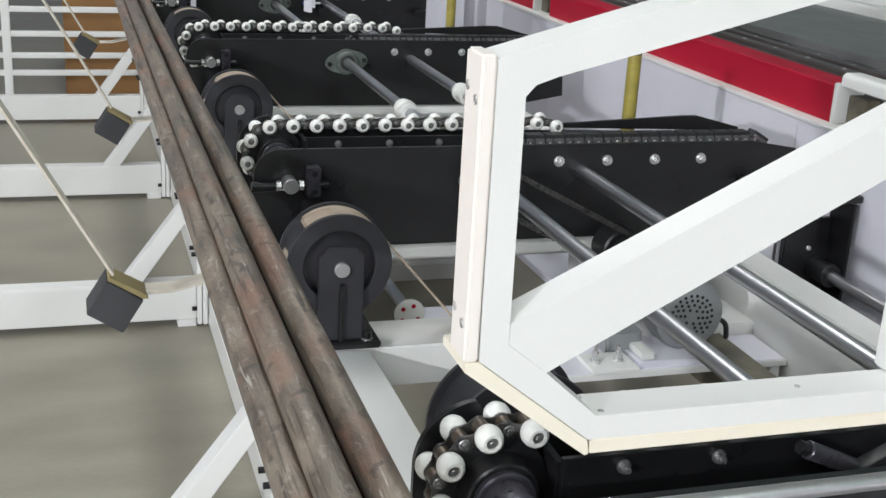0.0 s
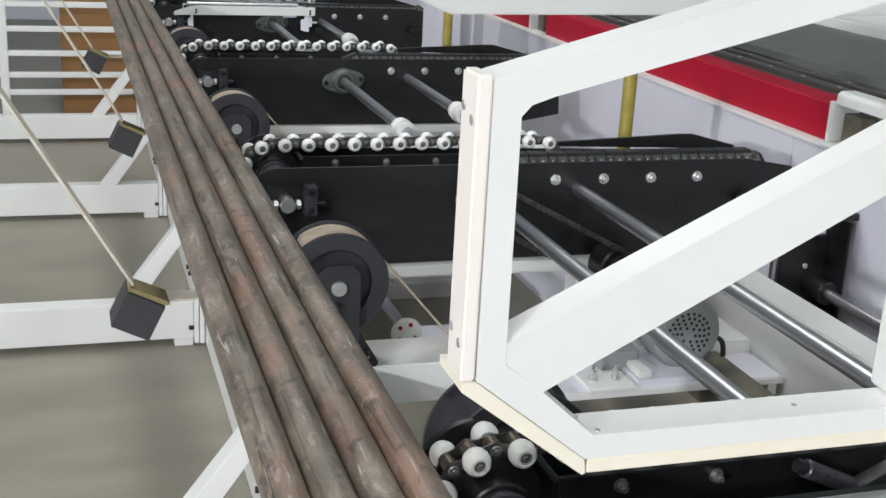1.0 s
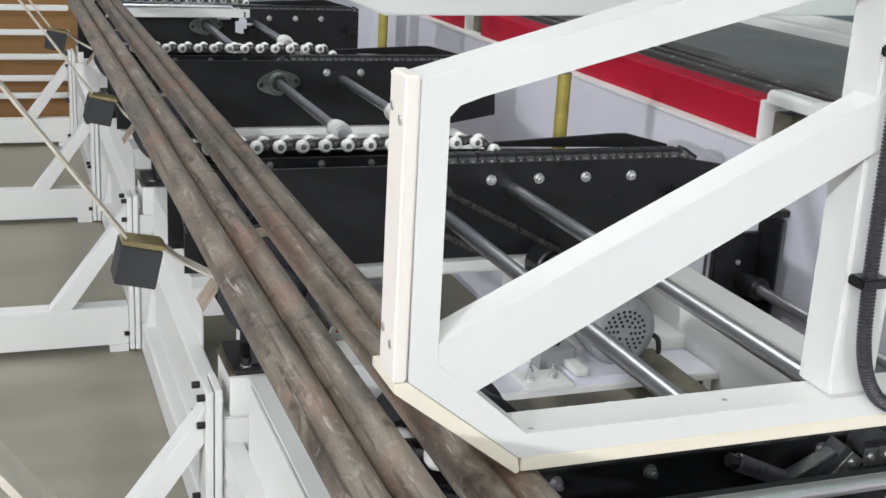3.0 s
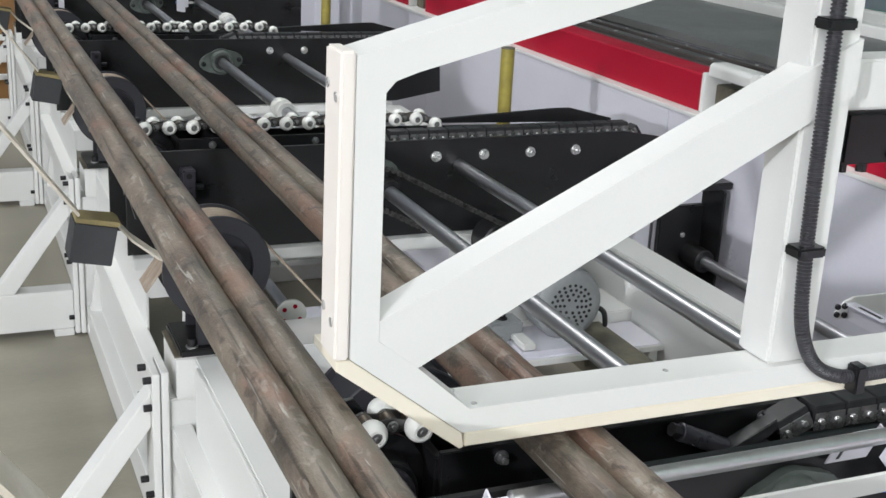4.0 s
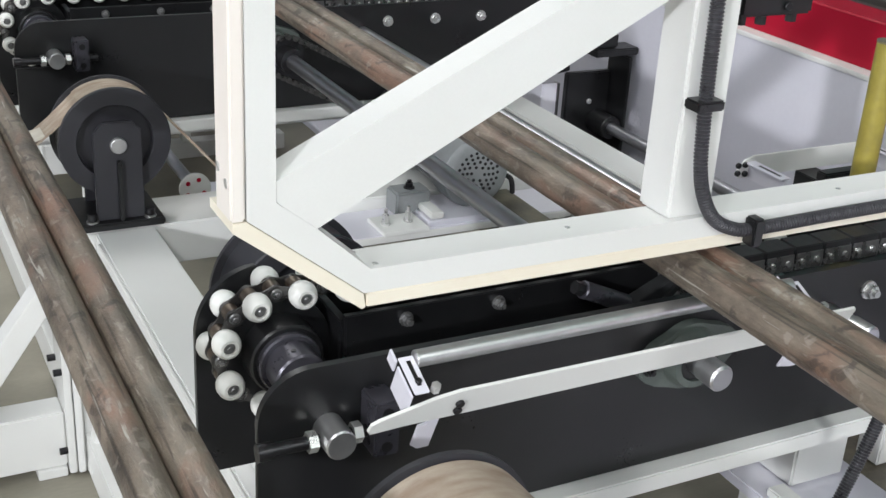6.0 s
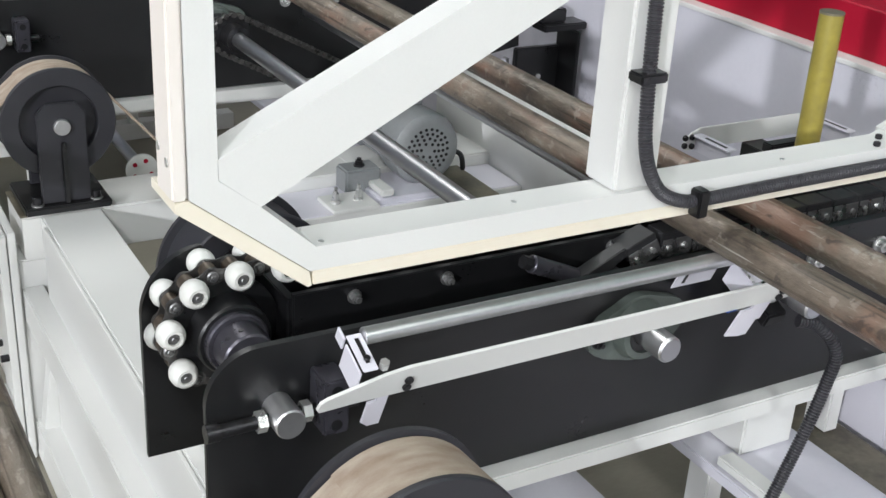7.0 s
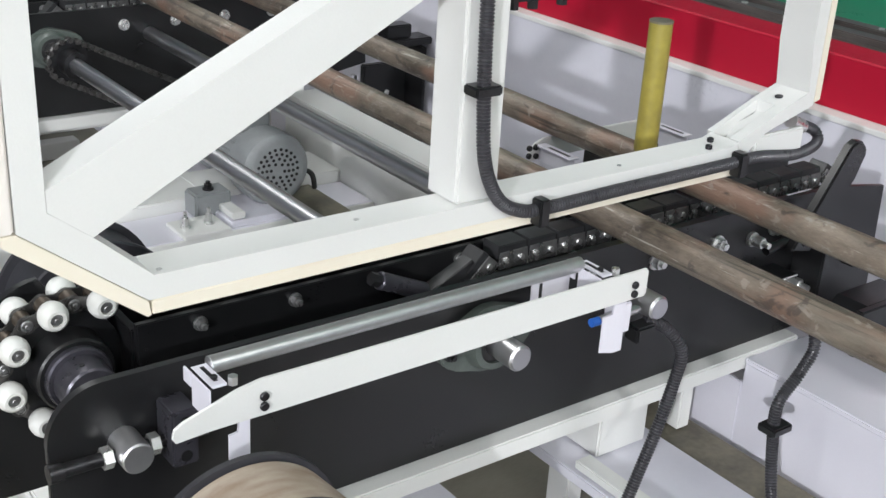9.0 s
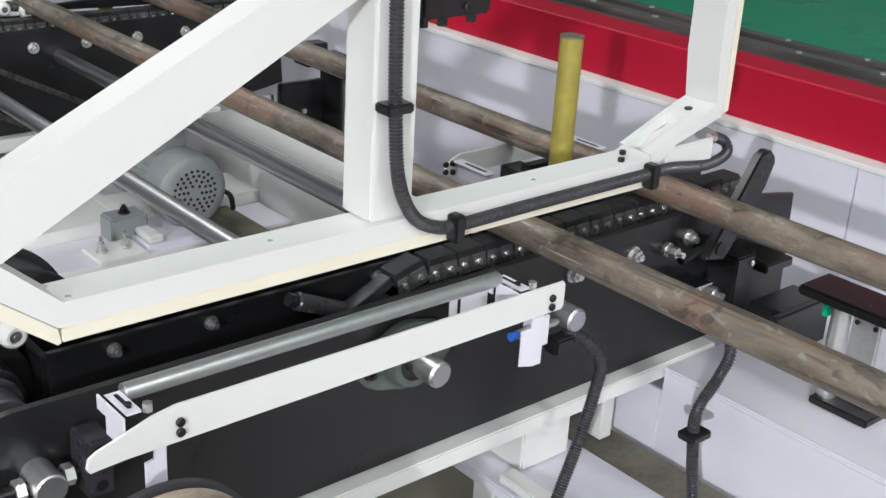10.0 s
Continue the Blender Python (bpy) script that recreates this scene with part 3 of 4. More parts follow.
for x in (1.36, 1.43):
    part("bolt", bolt((x, 2.80, 0.675), 0.010, 0.03, way=(0, 0, 1)), ZINC, st)
dc = thing("drive_chain", (1.35, 3.17, 0.98), "oily roller chain between a shaft sprocket and the gearbox", "chain")
C1, C2, RD = Vector((SH1[0], 0, SH1[1])), Vector((1.61, 0, 0.855)), 0.058
part("sprocket", lathe((C2.x, 3.17, C2.z), [(-0.006, 0.012), (-0.006, 0.056), (0.006, 0.056), (0.006, 0.012)], 28, closed=True), GUNMETAL, dc)
part("sprocket_hub", lathe((C2.x, 3.15, C2.z), [(-0.016, 0.004), (-0.016, 0.034), (0.014, 0.036), (0.014, 0.004)], 28, closed=True), GUNMETAL, dc)
part("sprocket", lathe((C1.x, 3.17, C1.z), [(-0.006, 0.021), (-0.006, 0.056), (0.006, 0.056), (0.006, 0.021)], 28, closed=True), GUNMETAL, dc)
part("sprocket_hub", lathe((C1.x, 3.14, C1.z), [(-0.03, 0.021), (-0.03, 0.036), (0.024, 0.036), (0.024, 0.021)], 28, closed=True), GUNMETAL, dc)
d = (C2 - C1).normalized()
nrm = Vector((-d.z, 0, d.x))
loop = []
run = (C2 - C1).length
for i in range(24):
    loop.append(C1 + nrm * RD + d * run * i / 24)
for i in range(8):
    a = math.pi * i / 8
    loop.append(C2 + nrm * RD * math.cos(a) + d * RD * math.sin(a))
for i in range(24):
    loop.append(C2 - nrm * RD - d * run * i / 24)
for i in range(8):
    a = math.pi * i / 8
    loop.append(C1 - nrm * RD * math.cos(a) - d * RD * math.sin(a))
cm = bmesh.new()
for a, b in zip(loop, loop[1:] + loop[:1]):
    for yy in (3.160, 3.178):
        rod((a.x, yy, a.z), (a.x, yy + 0.003, a.z), 0.0085, 8, cm)
    rod((a.x, 3.158, a.z), (a.x, 3.183, a.z), 0.0045, 6, cm)
    rod((a.x, 3.170, a.z), (b.x, 3.170, b.z), 0.0055, 6, cm)
tagged(part("link_run", cm, LINK, dc), kind="stuff")

# ---- right-hand frame beam, box and panels of the machine bed ----
for k in (0, 1, 2):
    solid("side_beam", box(1.945, 2.06, k * PITCH + 1.58, (k + 1) * PITCH + 1.28, 0.48, 0.85, 0.004), WHITE, "deep white longitudinal side beam of the machine", "machine frame", group="side beams")
bb = thing("enclosure_box", (2.04, -0.8, -0.03), "smooth white enclosure box beside the conveyor", "enclosure")
part("side", box(1.856, 1.866, -3.0, 1.283, -0.03, 0.8455, 0.002), COOL, bb)
part("side_return", box(1.856, 1.866, 1.2835, 1.56, -0.03, 0.800, 0.002), COOL, bb)
part("lid", box(1.853, 2.474, -3.0, 1.284, 0.8460, 0.856, 0.003), COOL, bb, "white lid")
part("end", box(1.867, 2.474, 1.272, 1.282, -0.03, 0.8455, 0.002), COOL, bb)
solid("section_tube", box(1.725, 1.837, -2.2, 9.0, 0.56, 0.67, 0.005), OLIVE, "raw olive-grey square steel section", "steel section")
solid("cross_member", box(0.75, 1.298, 1.0, 1.1, 0.20, 0.30, 0.004), WHITE, "white low cross member of the frame", "machine frame")

pw = thing("bed_panel", (2.484, 3, -0.03), "light grey sheet panel wall of the machine bed", "panel", kind="structure")
ys = [-3.54, -1.06, 1.30, 3.66, 6.02, 8.38, 10.74]
for a, b in zip(ys, ys[1:]):
    part("panel", box(2.478, 2.490, a + 0.0015, b - 0.0015, -0.03, 1.160, 0.0015), PANEL, pw)
part("top_edge", box(2.475, 2.596, -3.54, 10.74, 1.1602, 1.1738, 0.002), WHITE, pw, "white folded top edge")
rc = thing("red_cover", (2.55, 3, 1.1741), "glossy red cover strip along the machine bed", "cover", kind="structure")
for a, b in ((-3.54, 3.19), (3.54, 6.20), (6.445, 10.74)):
    part("panel", box(2.525, 2.533, a, b, 1.1741, 1.3014, 0.001), RED, rc)
    part("lip", prism([(2.525, 1.3017), (2.533, 1.3017), (2.634, 1.3045), (2.634, 1.309), (2.529, 1.3066)], a, b, 0.001), RED, rc)
for y in (3.528, 6.431):
    e = thing("end_cover", (2.58, y, 1.1741), "white rounded end bracket of a red cover", "cover", "end covers")
    part("side", box(2.516, 2.632, y - 0.012, y + 0.007, 1.1741, 1.3156, 0.003), WHITE, e)
    part("top", prism(rounded(2.530, 2.615, 1.306, 1.353, 0.020, 0.016, 0.004, 0.004), y - 0.254, y - 0.0125, 0.0), WHITE, e)
    part("side", box(2.545, 2.615, y - 0.280, y - 0.2545, 1.1741, 1.356, 0.008), WHITE, e)
    part("block", box(2.555, 2.612, y - 0.13, y - 0.03, 1.1741, 1.280, 0.004), OLIVE, e, "raw steel block")
bed = thing("machine_bed", (2.8, 3, -0.03), "heavy grey machine bed with dark steel guide rails", "machine bed")
part("bed_body", box(2.638, 2.95, -3.54, 10.74, -0.03, 1.2743, 0.004), DECK, bed)
for x0, x1, z1 in ((2.643, 2.685, 1.3038), (2.693, 2.744, 1.3191), (2.755, 2.797, 1.3003), (2.820, 2.867, 1.3121)):
    part("guide_rail", box(x0, x1, -3.54, 10.74, 1.2745, z1, 0.003), RAILST, bed, "dark steel guide rail")
for i in range(46):
    part("rail_screw", rod((2.718, -1.18 + i * 0.236, 1.3191), (2.718, -1.18 + i * 0.236, 1.322), 0.0095, 8), ZINC, bed)
    part("rail_screw", rod((2.843, -1.06 + i * 0.236, 1.3121), (2.843, -1.06 + i * 0.236, 1.315), 0.008, 8), ZINC, bed)
dk = thing("side_table", (3.5, 7, -0.03), "grey sheet side table with white rim rails", "table")
part("table_top", box(2.962, 3.835, 3.42, 10.74, 1.292, 1.327, 0.003), DECK, dk)
part("rim", box(3.847, 3.94, 3.42, 10.74, 1.292, 1.375, 0.006), WHITE, dk)
part("rim", box(4.012, 4.083, 3.42, 10.74, 1.339, 1.41, 0.006), WHITE, dk)
part("skirt", box(3.07, 4.07, 3.48, 10.62, -0.03, 1.290, 0.004), PANEL, dk)

for y, top in ((1.53, 1.486), (3.55, 1.41), (5.56, 1.41)):
    pst = thing("yellow_post", (1.757, y, 1.10), "worn yellow painted tube post, open at the top", "post", "yellow posts")
    # post cut short to fit the camera's view; the foot is added
    part("tube", rod((1.757, y, 1.1455), (1.757, y, top - 0.004), 0.0225, 28), YELLOW, pst)
    part("foot", box(1.72, 1.795, y - 0.035, y + 0.0255, 1.10, 1.145, 0.003), BLACK, pst, "black foot added on the beam under the cut post")
    part("rim", rod((1.757, y, top - 0.004), (1.757, y, top), 0.023, 28), OLIVE, pst)


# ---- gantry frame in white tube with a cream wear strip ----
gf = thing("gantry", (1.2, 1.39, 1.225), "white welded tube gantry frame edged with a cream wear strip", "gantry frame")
YF, YB = 1.337, 1.405
part("left_upright", prism([(0.4815, 1.7220), (0.5195, 1.7220), (0.5215, 1.4020), (0.4830, 1.3813)], YF, YB, 0.0), WHITE, gf)
part("top_rail", prism([(0.4815, 1.7713), (1.236, 1.990), (1.236, 1.9335), (0.560, 1.750), (0.532, 1.740), (0.5195, 1.726), (0.5195, 1.722), (0.4815, 1.722)], YF, YB, 0.0), WHITE, gf)
part("brace", prism([(0.5220, 1.402), (0.5220, 1.430), (1.236, 1.784), (1.236, 1.704), (0.5770, 1.3572)], YF + 0.0012, YB - 0.012, 0.0), WHITE, gf)
part("chamfer", prism([(0.4830, 1.3813), (0.5215, 1.4020), (0.5768, 1.3588), (0.6554, 1.2885), (0.6470, 1.2535)], YF, YB, 0.0), WHITE, gf)
part("bottom_rail", prism([(0.6470, 1.2535), (0.6554, 1.2885), (1.775, 1.2885), (1.798, 1.2960), (1.800, 1.2535)], YF, YB, 0.0), WHITE, gf)
part("wear_strip", box(0.6505, 1.798, YF - 0.0015, YB, 1.2325, 1.2530, 0.0015), CREAM, gf, "cream plastic wear strip")
part("wear_strip", prism([(0.4828, 1.3802), (0.6462, 1.2528), (0.6496, 1.2320), (0.6440, 1.2300), (0.4640, 1.3670), (0.4640, 1.3802)], YF - 0.001, YB + 0.03, 0.001), CREAM, gf, "cream plastic wear strip")
part("wear_strip", box(0.4612, 0.4810, YF - 0.001, YF + 0.060, 1.381, 1.777, 0.003), PALE, gf, "cream plastic wear strip with cross-head screws")
for z in (1.72, 1.43):
    for yy, dz in ((1.352, 0.0), (1.384, 0.012)):
        part("screw", screw((0.4612, yy, z + dz), 0.0065, 0.0015, way=(-1, 0, 0)), ZINC, gf)
for x, yy in ((0.668, 1.350), (0.655, 1.397), (0.99, 1.372), (1.52, 1.362)):
    part("screw", screw((x, yy, 1.2885), 0.0042, 0.0006, way=(0, 0, 1)), ZINC, gf)
part("middle_post", box(1.154, 1.2375, 1.345, 1.423, 1.2888, 2.55, 0.005), WHITE, gf)
part("cross_arm", box(1.2380, 1.964, 1.39, 1.46, 1.668, 1.745, 0.004), WHITE, gf)
part("right_upright", prism([(1.9818, 1.3673), (1.9700, 1.46), (1.9640, 2.55), (1.9960, 2.55), (2.0010, 1.3400)], YF, 1.4155, 0.0), WHITE, gf)
CH = [(1.8003, 1.2970), (1.9195, 1.3450), (1.9816, 1.3670), (2.0008, 1.3395), (1.872, 1.3034), (1.826, 1.2700), (1.8010, 1.2700)]
part("right_chamfer_flange", prism(CH, YF, YF + 0.024, 0.0), WHITE, gf)
part("right_chamfer_flange", prism(CH, 1.4035, 1.4155, 0.0), WHITE, gf)
part("right_chamfer_web", prism([(1.8010, 1.2720), (1.8260, 1.2720), (1.9190, 1.3220), (1.9190, 1.3445), (1.9812, 1.3665), (1.9980, 1.3420), (1.872, 1.3060), (1.826, 1.2704)], YF + 0.0242, 1.4033, 0.0), WHITE, gf)
part("wear_strip", prism([(2.0014, 1.3420), (1.9964, 2.55), (2.0160, 2.55), (2.0215, 1.3480)], YF, 1.425, 0.002), CREAM, gf, "cream plastic wear strip")
part("slot", rod((1.945, 1.376, 1.3535), (1.9447, 1.376, 1.3558), 0.008, 14), GUNMETAL, gf, "dark bolt hole")
part("end_plate", box(1.85, 1.99, 1.338, 1.350, 1.253, 1.298, 0.003), WHITE, gf)
for x in (1.735, 1.77):
    part("screw", screw((x, 1.352 if x < 1.75 else 1.38, 1.2886), 0.0065, 0.008, way=(0, 0, 1)), GUNMETAL, gf)

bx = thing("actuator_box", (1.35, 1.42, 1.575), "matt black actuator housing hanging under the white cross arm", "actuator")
part("housing", box(1.272, 1.415, 1.385, 1.50, 1.585, 1.667, 0.005), BLACK, bx)
part("slide_block", box(1.417, 1.60, 1.42, 1.49, 1.612, 1.667, 0.005), BLACK, bx)
for x, yy in ((1.285, 1.40), (1.32, 1.395), (1.385, 1.40)):
    part("bolt", rod((x, yy, 1.572), (x, yy, 1.585), 0.009, 6), BLACK, bx)
part("side_screw", screw((1.36, 1.385, 1.60), 0.007, 0.006), GUNMETAL, bx)

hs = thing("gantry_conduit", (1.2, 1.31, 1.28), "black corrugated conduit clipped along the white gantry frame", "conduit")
part("conduit", hose([(1.165, 1.325, 2.5), (1.170, 1.325, 1.9), (1.174, 1.325, 1.60), (1.180, 1.325, 1.45), (1.187, 1.32, 1.36), (1.2259, 1.3286, 1.2928), (1.2747, 1.3296, 1.2637), (1.3261, 1.3245, 1.2606), (1.4907, 1.3245, 1.2626), (1.7686, 1.3245, 1.2637), (1.8509, 1.3276, 1.2626), (1.9744, 1.3378, 1.2451), (2.0567, 1.3533, 1.2493), (2.067, 1.3687, 1.2698), (2.0104, 1.3739, 1.2925)], 0.0114, 0.0056), CONDUIT, hs)
for x0, x1, y0, y1, z0, z1 in ((1.153, 1.203, 1.309, 1.3445, 1.469, 1.485), (1.147, 1.197, 1.309, 1.3445, 1.80, 1.816), (1.301, 1.322, 1.309, 1.336, 1.234, 1.281), (1.780, 1.802, 1.309, 1.336, 1.236, 1.283)):
    part("clip", box(x0, x1, y0, y1, z0, z1, 0.003), BLACK, hs, "black plastic clip")
part("gland", rod((2.0279, 1.3728, 1.2832), (1.9779, 1.3638, 1.3047), 0.014, 16), ZINC, hs, "nickel cable gland")


# gantry and its load scaled about the eye: camera's view kept, tubes cleared
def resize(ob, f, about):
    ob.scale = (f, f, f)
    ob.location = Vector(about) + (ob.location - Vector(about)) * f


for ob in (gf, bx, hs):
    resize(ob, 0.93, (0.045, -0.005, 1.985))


# ---- sensor arm with a chrome rod ----
def sensor_arm(y, label):
    t = thing("tube_sensor", (1.0, y + 1.25, 1.07), label, "sensor", "tube sensors")
    part("bar", prism([(0.613, 1.119), (0.66, 1.123), (1.44, 1.128), (1.445, 1.134), (1.445, 1.172), (1.44, 1.178), (0.735, 1.178), (0.70, 1.172), (0.622, 1.147), (0.611, 1.140), (0.608, 1.127)], y + 1.198, y + 1.203, 0.001), WHITE, t)
    part("chrome_rod", rod((0.69, y + 1.262, 1.181), (1.35, y + 1.262, 1.181), 0.0125, 24, bevel=0.001), BRUSHED, t, "polished round bar")
    for x0, tx in ((0.655, 0.690), (1.335, 1.360)):
        part("bracket_plate", box(x0 + 0.008, x0 + 0.011, y + 1.205, y + 1.258, 1.130, 1.178, 0.001), COOL, t)
        part("bracket_top", prism([(x0 + 0.0145, 1.1785), (x0 + 0.034, 1.1785), (x0 + 0.034, 1.1820), (x0 + 0.0115, 1.1820)], y + 1.206, y + 1.268, 0.0008), COOL, t)
        part("slot", box(x0 + 0.021, x0 + 0.027, y + 1.218, y + 1.260, 1.1821, 1.1826, 0), BLACK, t, "dark slot")
        part("bracket_back", box(x0 + 0.012, x0 + 0.0155, y + 1.269, y + 1.292, 1.150, 1.172, 0.001), COOL, t)
        part("tab", prism([(tx, 1.046 if tx < 1 else 1.040), (tx + 0.030, 1.032), (tx + 0.050, 1.032), (tx + 0.050, 1.123), (tx + 0.022, 1.123), (tx + 0.022, 1.105), (tx, 1.105)] if tx > 1 else [(tx, 1.056), (tx + 0.012, 1.044), (tx + 0.031, 1.044), (tx + 0.031, 1.123), (tx + 0.014, 1.123), (tx + 0.014, 1.103), (tx, 1.103)], y + 1.205, y + 1.209, 0.001), COOL, t)
        for yy in (1.224,):
            part("clamp_screw", screw((x0 + 0.024, y + yy, 1.1827), 0.005, 0.005, way=(0, 0, 1)), GUNMETAL, t)
        part("stud", rod((x0 + 0.044, y + 1.210, 1.176), (x0 + 0.044, y + 1.210, 1.188), 0.007, 6), ZINC, t)
    part("back_plate", prism([(1.264, 1.106), (1.346, 1.106), (1.346, 1.177), (1.284, 1.177), (1.264, 1.155)], y + 1.278, y + 1.281, 0.0008), COOL, t)
    part("slot", box(1.280, 1.286, y + 1.2772, y + 1.2779, 1.115, 1.155, 0), BLACK, t, "dark slot")
    for x, z in ((0.737, 1.153), (0.737, 1.138), (1.414, 1.155), (1.414, 1.139)):
        part("screw", screw((x, y + 1.198, z), 0.0065, 0.006), GUNMETAL, t)
    part("sensor_holder", box(1.405, 1.43, y + 1.211, y + 1.25, 1.06, 1.115, 0.002), COOL, t)
    part("sensor", rod((1.375, y + 1.23, 1.085), (1.46, y + 1.23, 1.085), 0.008, 14), BRUSHED, t, "threaded proximity sensor")
    part("sensor_tip", rod((1.358, y + 1.23, 1.085), (1.3745, y + 1.23, 1.085), 0.0075, 14), BLUE, t, "blue sensor tip")
    part("sensor_lamp", rod((1.461, y + 1.23, 1.085), (1.468, y + 1.23, 1.085), 0.005, 12), BRUSHED, t)
    part("plug", box(1.455, 1.50, y + 1.212, y + 1.245, 1.025, 1.055, 0.004), BLACK, t)
    return t


a0 = sensor_arm(0.0, "white bar sensor arm with a polished round bar")
copy_thing(a0, pose(1.0, 1.25 + 3 * PITCH, 1.07))
c = thing("sensor_conduit", (1.46, 1.2, 0.9), "black corrugated sensor conduit hanging from the arm", "conduit", "hanging conduits")
part("conduit", hose([(1.49, 1.235, 1.050), (1.525, 1.22, 1.040), (1.557, 1.20, 0.994), (1.549, 1.20, 0.928), (1.519, 1.20, 0.834), (1.481, 1.20, 0.738), (1.42, 1.20, 0.58), (1.40, 1.2, 0.43)], 0.0116, 0.0056), CONDUIT, c)
c = thing("sensor_conduit", (1.70, 1.1, 0.9), "black corrugated conduit hanging past the white box", "conduit", "hanging conduits")
part("conduit", hose([(1.83, 1.16, 1.05), (1.797, 1.10, 0.993), (1.772, 1.10, 0.939), (1.722, 1.10, 0.884), (1.729, 1.10, 0.798), (1.722, 1.08, 0.715), (1.70, 1.04, 0.64), (1.69, 1.02, 0.55), (1.68, 1.0, 0.43)], 0.0116, 0.0056), CONDUIT, c)
part("clip", box(1.70, 1.752, 1.08, 1.12, 0.828, 0.845, 0.003), BLACK, c, "black plastic clip")


# ---- tube stop at the end of the beams ----
def tube_stop(y):
    t = thing("tube_stop", (2.06, y + 1.3, 1.05), "black pivoting tube stop lever with a zinc bolt", "stop lever", "tube stops")
    part("lever", prism([(1.905, 1.085), (1.965, 1.072), (2.066, 1.205), (2.086, 1.252), (2.084, 1.266), (2.068, 1.281), (2.052, 1.284), (2.036, 1.276)], y + 1.258, y + 1.28, 0.004), BLACK, t)
    part("pivot", rod((1.945, y + 1.255, 1.100), (1.945, y + 1.3145, 1.100), 0.014, 16), GUNMETAL, t)
    part("housing", box(1.985, 2.0455, y + 1.240, y + 1.3145, 0.97, 1.075, 0.004), BLACK, t)
    part("bracket_sheet", prism([(1.765, 1.030), (1.93, 1.030), (1.93, 1.034), (1.765, 1.034)], y + 1.255, y + 1.3145, 0.0006), BLACK, t)
    part("sheet_edge", box(1.84, 1.93, y + 1.2535, y + 1.2548, 1.0305, 1.0335, 0), ZINC, t, "bright sheet edge")
    part("cylinder", rod((1.86, y + 1.285, 1.085), (1.95, y + 1.285, 1.10), 0.009, 16), BLACK, t, "black rod end")
    part("adjuster", bolt((1.848, y + 1.3145, 1.103), 0.011, 0.03), ZINC, t)
    part("fitting", bolt((1.975, y + 1.3145, 0.990), 0.013, 0.040), ZINC, t, "dull pneumatic fitting")
    part("side_screw", screw((2.03, y + 1.240, 1.058), 0.006, 0.006), ZINC, t)
    return t


tube_stop(0.0)
vb = thing("valve_block", (2.03, 0.9, 0.856), "aluminium valve block with a black lever on the white box", "valve")
part("base", box(1.975, 2.075, 0.905, 1.03, 0.8562, 0.872, 0.003), BLACK, vb)
part("body", box(2.015, 2.06, 0.935, 0.995, 0.8722, 1.055, 0.004), BRUSHED, vb, "aluminium valve body")
part("barrel", rod((2.005, 1.012, 0.8722), (2.005, 1.012, 1.055), 0.019, 20), BRUSHED, vb, "aluminium cylinder barrel")
for yy in (0.945, 0.983):
    part("screw", screw((2.015, yy, 1.035), 0.005, 0.004, way=(-1, 0, 0)), GUNMETAL, vb)
part("cap", box(1.985, 2.085, 0.82, 1.10, 1.0555, 1.076, 0.004), BLACK, vb)
part("port", box(1.990, 2.012, 1.033, 1.045, 1.03, 1.055, 0.002), GREEN, vb, "green port marker")
pb = thing("end_bracket", (2.34, 3.3, -0.03), "black end bracket column beside the panel wall", "bracket")
part("column", box(2.252, 2.425, 3.30, 3.326, -0.03, 0.903, 0.004), BLACK, pb)
part("side_flange", box(2.426, 2.438, 3.20, 3.326, -0.03, 0.972, 0.003), BLACK, pb)
part("lug", box(2.300, 2.470, 3.215, 3.30, 0.975, 1.000, 0.004), BLACK, pb)
part("lug_block", box(2.30, 2.40, 3.24, 3.30, 1.0005, 1.045, 0.004), BLACK, pb)
part("boss", rod((2.38, 3.20, 0.73), (2.38, 3.2995, 0.73), 0.040, 24, bevel=0.003), BLACK, pb)
part("tie_rod", rod((2.38, 1.75, 0.73), (2.38, 3.1995, 0.73), 0.020, 20), CHROME, pb, "steel tie rod")
part("screw", screw((2.345, 3.30, 0.80), 0.009, 0.008), ZINC, pb)
wp = thing("upright_channel", (2.21, 3.4, -0.03), "white upright channel beside a black bracket", "machine frame")
part("web", box(2.175, 2.180, 3.335, 3.42, -0.03, 0.862, 0.001), COOL, wp)
part("flange", box(2.1805, 2.235, 3.335, 3.341, -0.03, 0.862, 0.001), COOL, wp)
part("rail", box(2.237, 2.247, 3.335, 3.36, -0.03, 0.862, 0.001), CHROME, wp, "bright edge rail")

ct = thing("chain_tensioner", (1.10, 1.40, 1.13), "black chain tensioner cylinder beside the flat chain", "tensioner")
part("cylinder", rod((1.050, 1.40, 1.164), (1.140, 1.40, 1.124), 0.015, 22, bevel=0.002), COLLAR, ct)
part("head", rod((1.035, 1.40, 1.1705), (1.0495, 1.40, 1.1642), 0.0115, 6), GUNMETAL, ct)
part("clevis", prism([(1.140, 1.106), (1.180, 1.116), (1.238, 1.152), (1.226, 1.166), (1.168, 1.138), (1.133, 1.124)], 1.386, 1.414, 0.002), PAD, ct)
part("mount", box(1.10, 1.16, 1.3905, 1.4275, 1.080, 1.105, 0.003), BLACK, ct)

# guard rails with the curved wear cover over the flat chain
for k in (1, 2, 3):
    y = k * PITCH
    solid("chain_guard", prism([(1.50, 1.178), (1.50, 1.192), (1.93, 1.212), (1.98, 1.212), (2.14, 1.172), (2.14, 1.160)], y + 1.485, y + 1.50, 0.002), BLACK, "black sheet guard along the flat chain", "guard", group="chain guards")

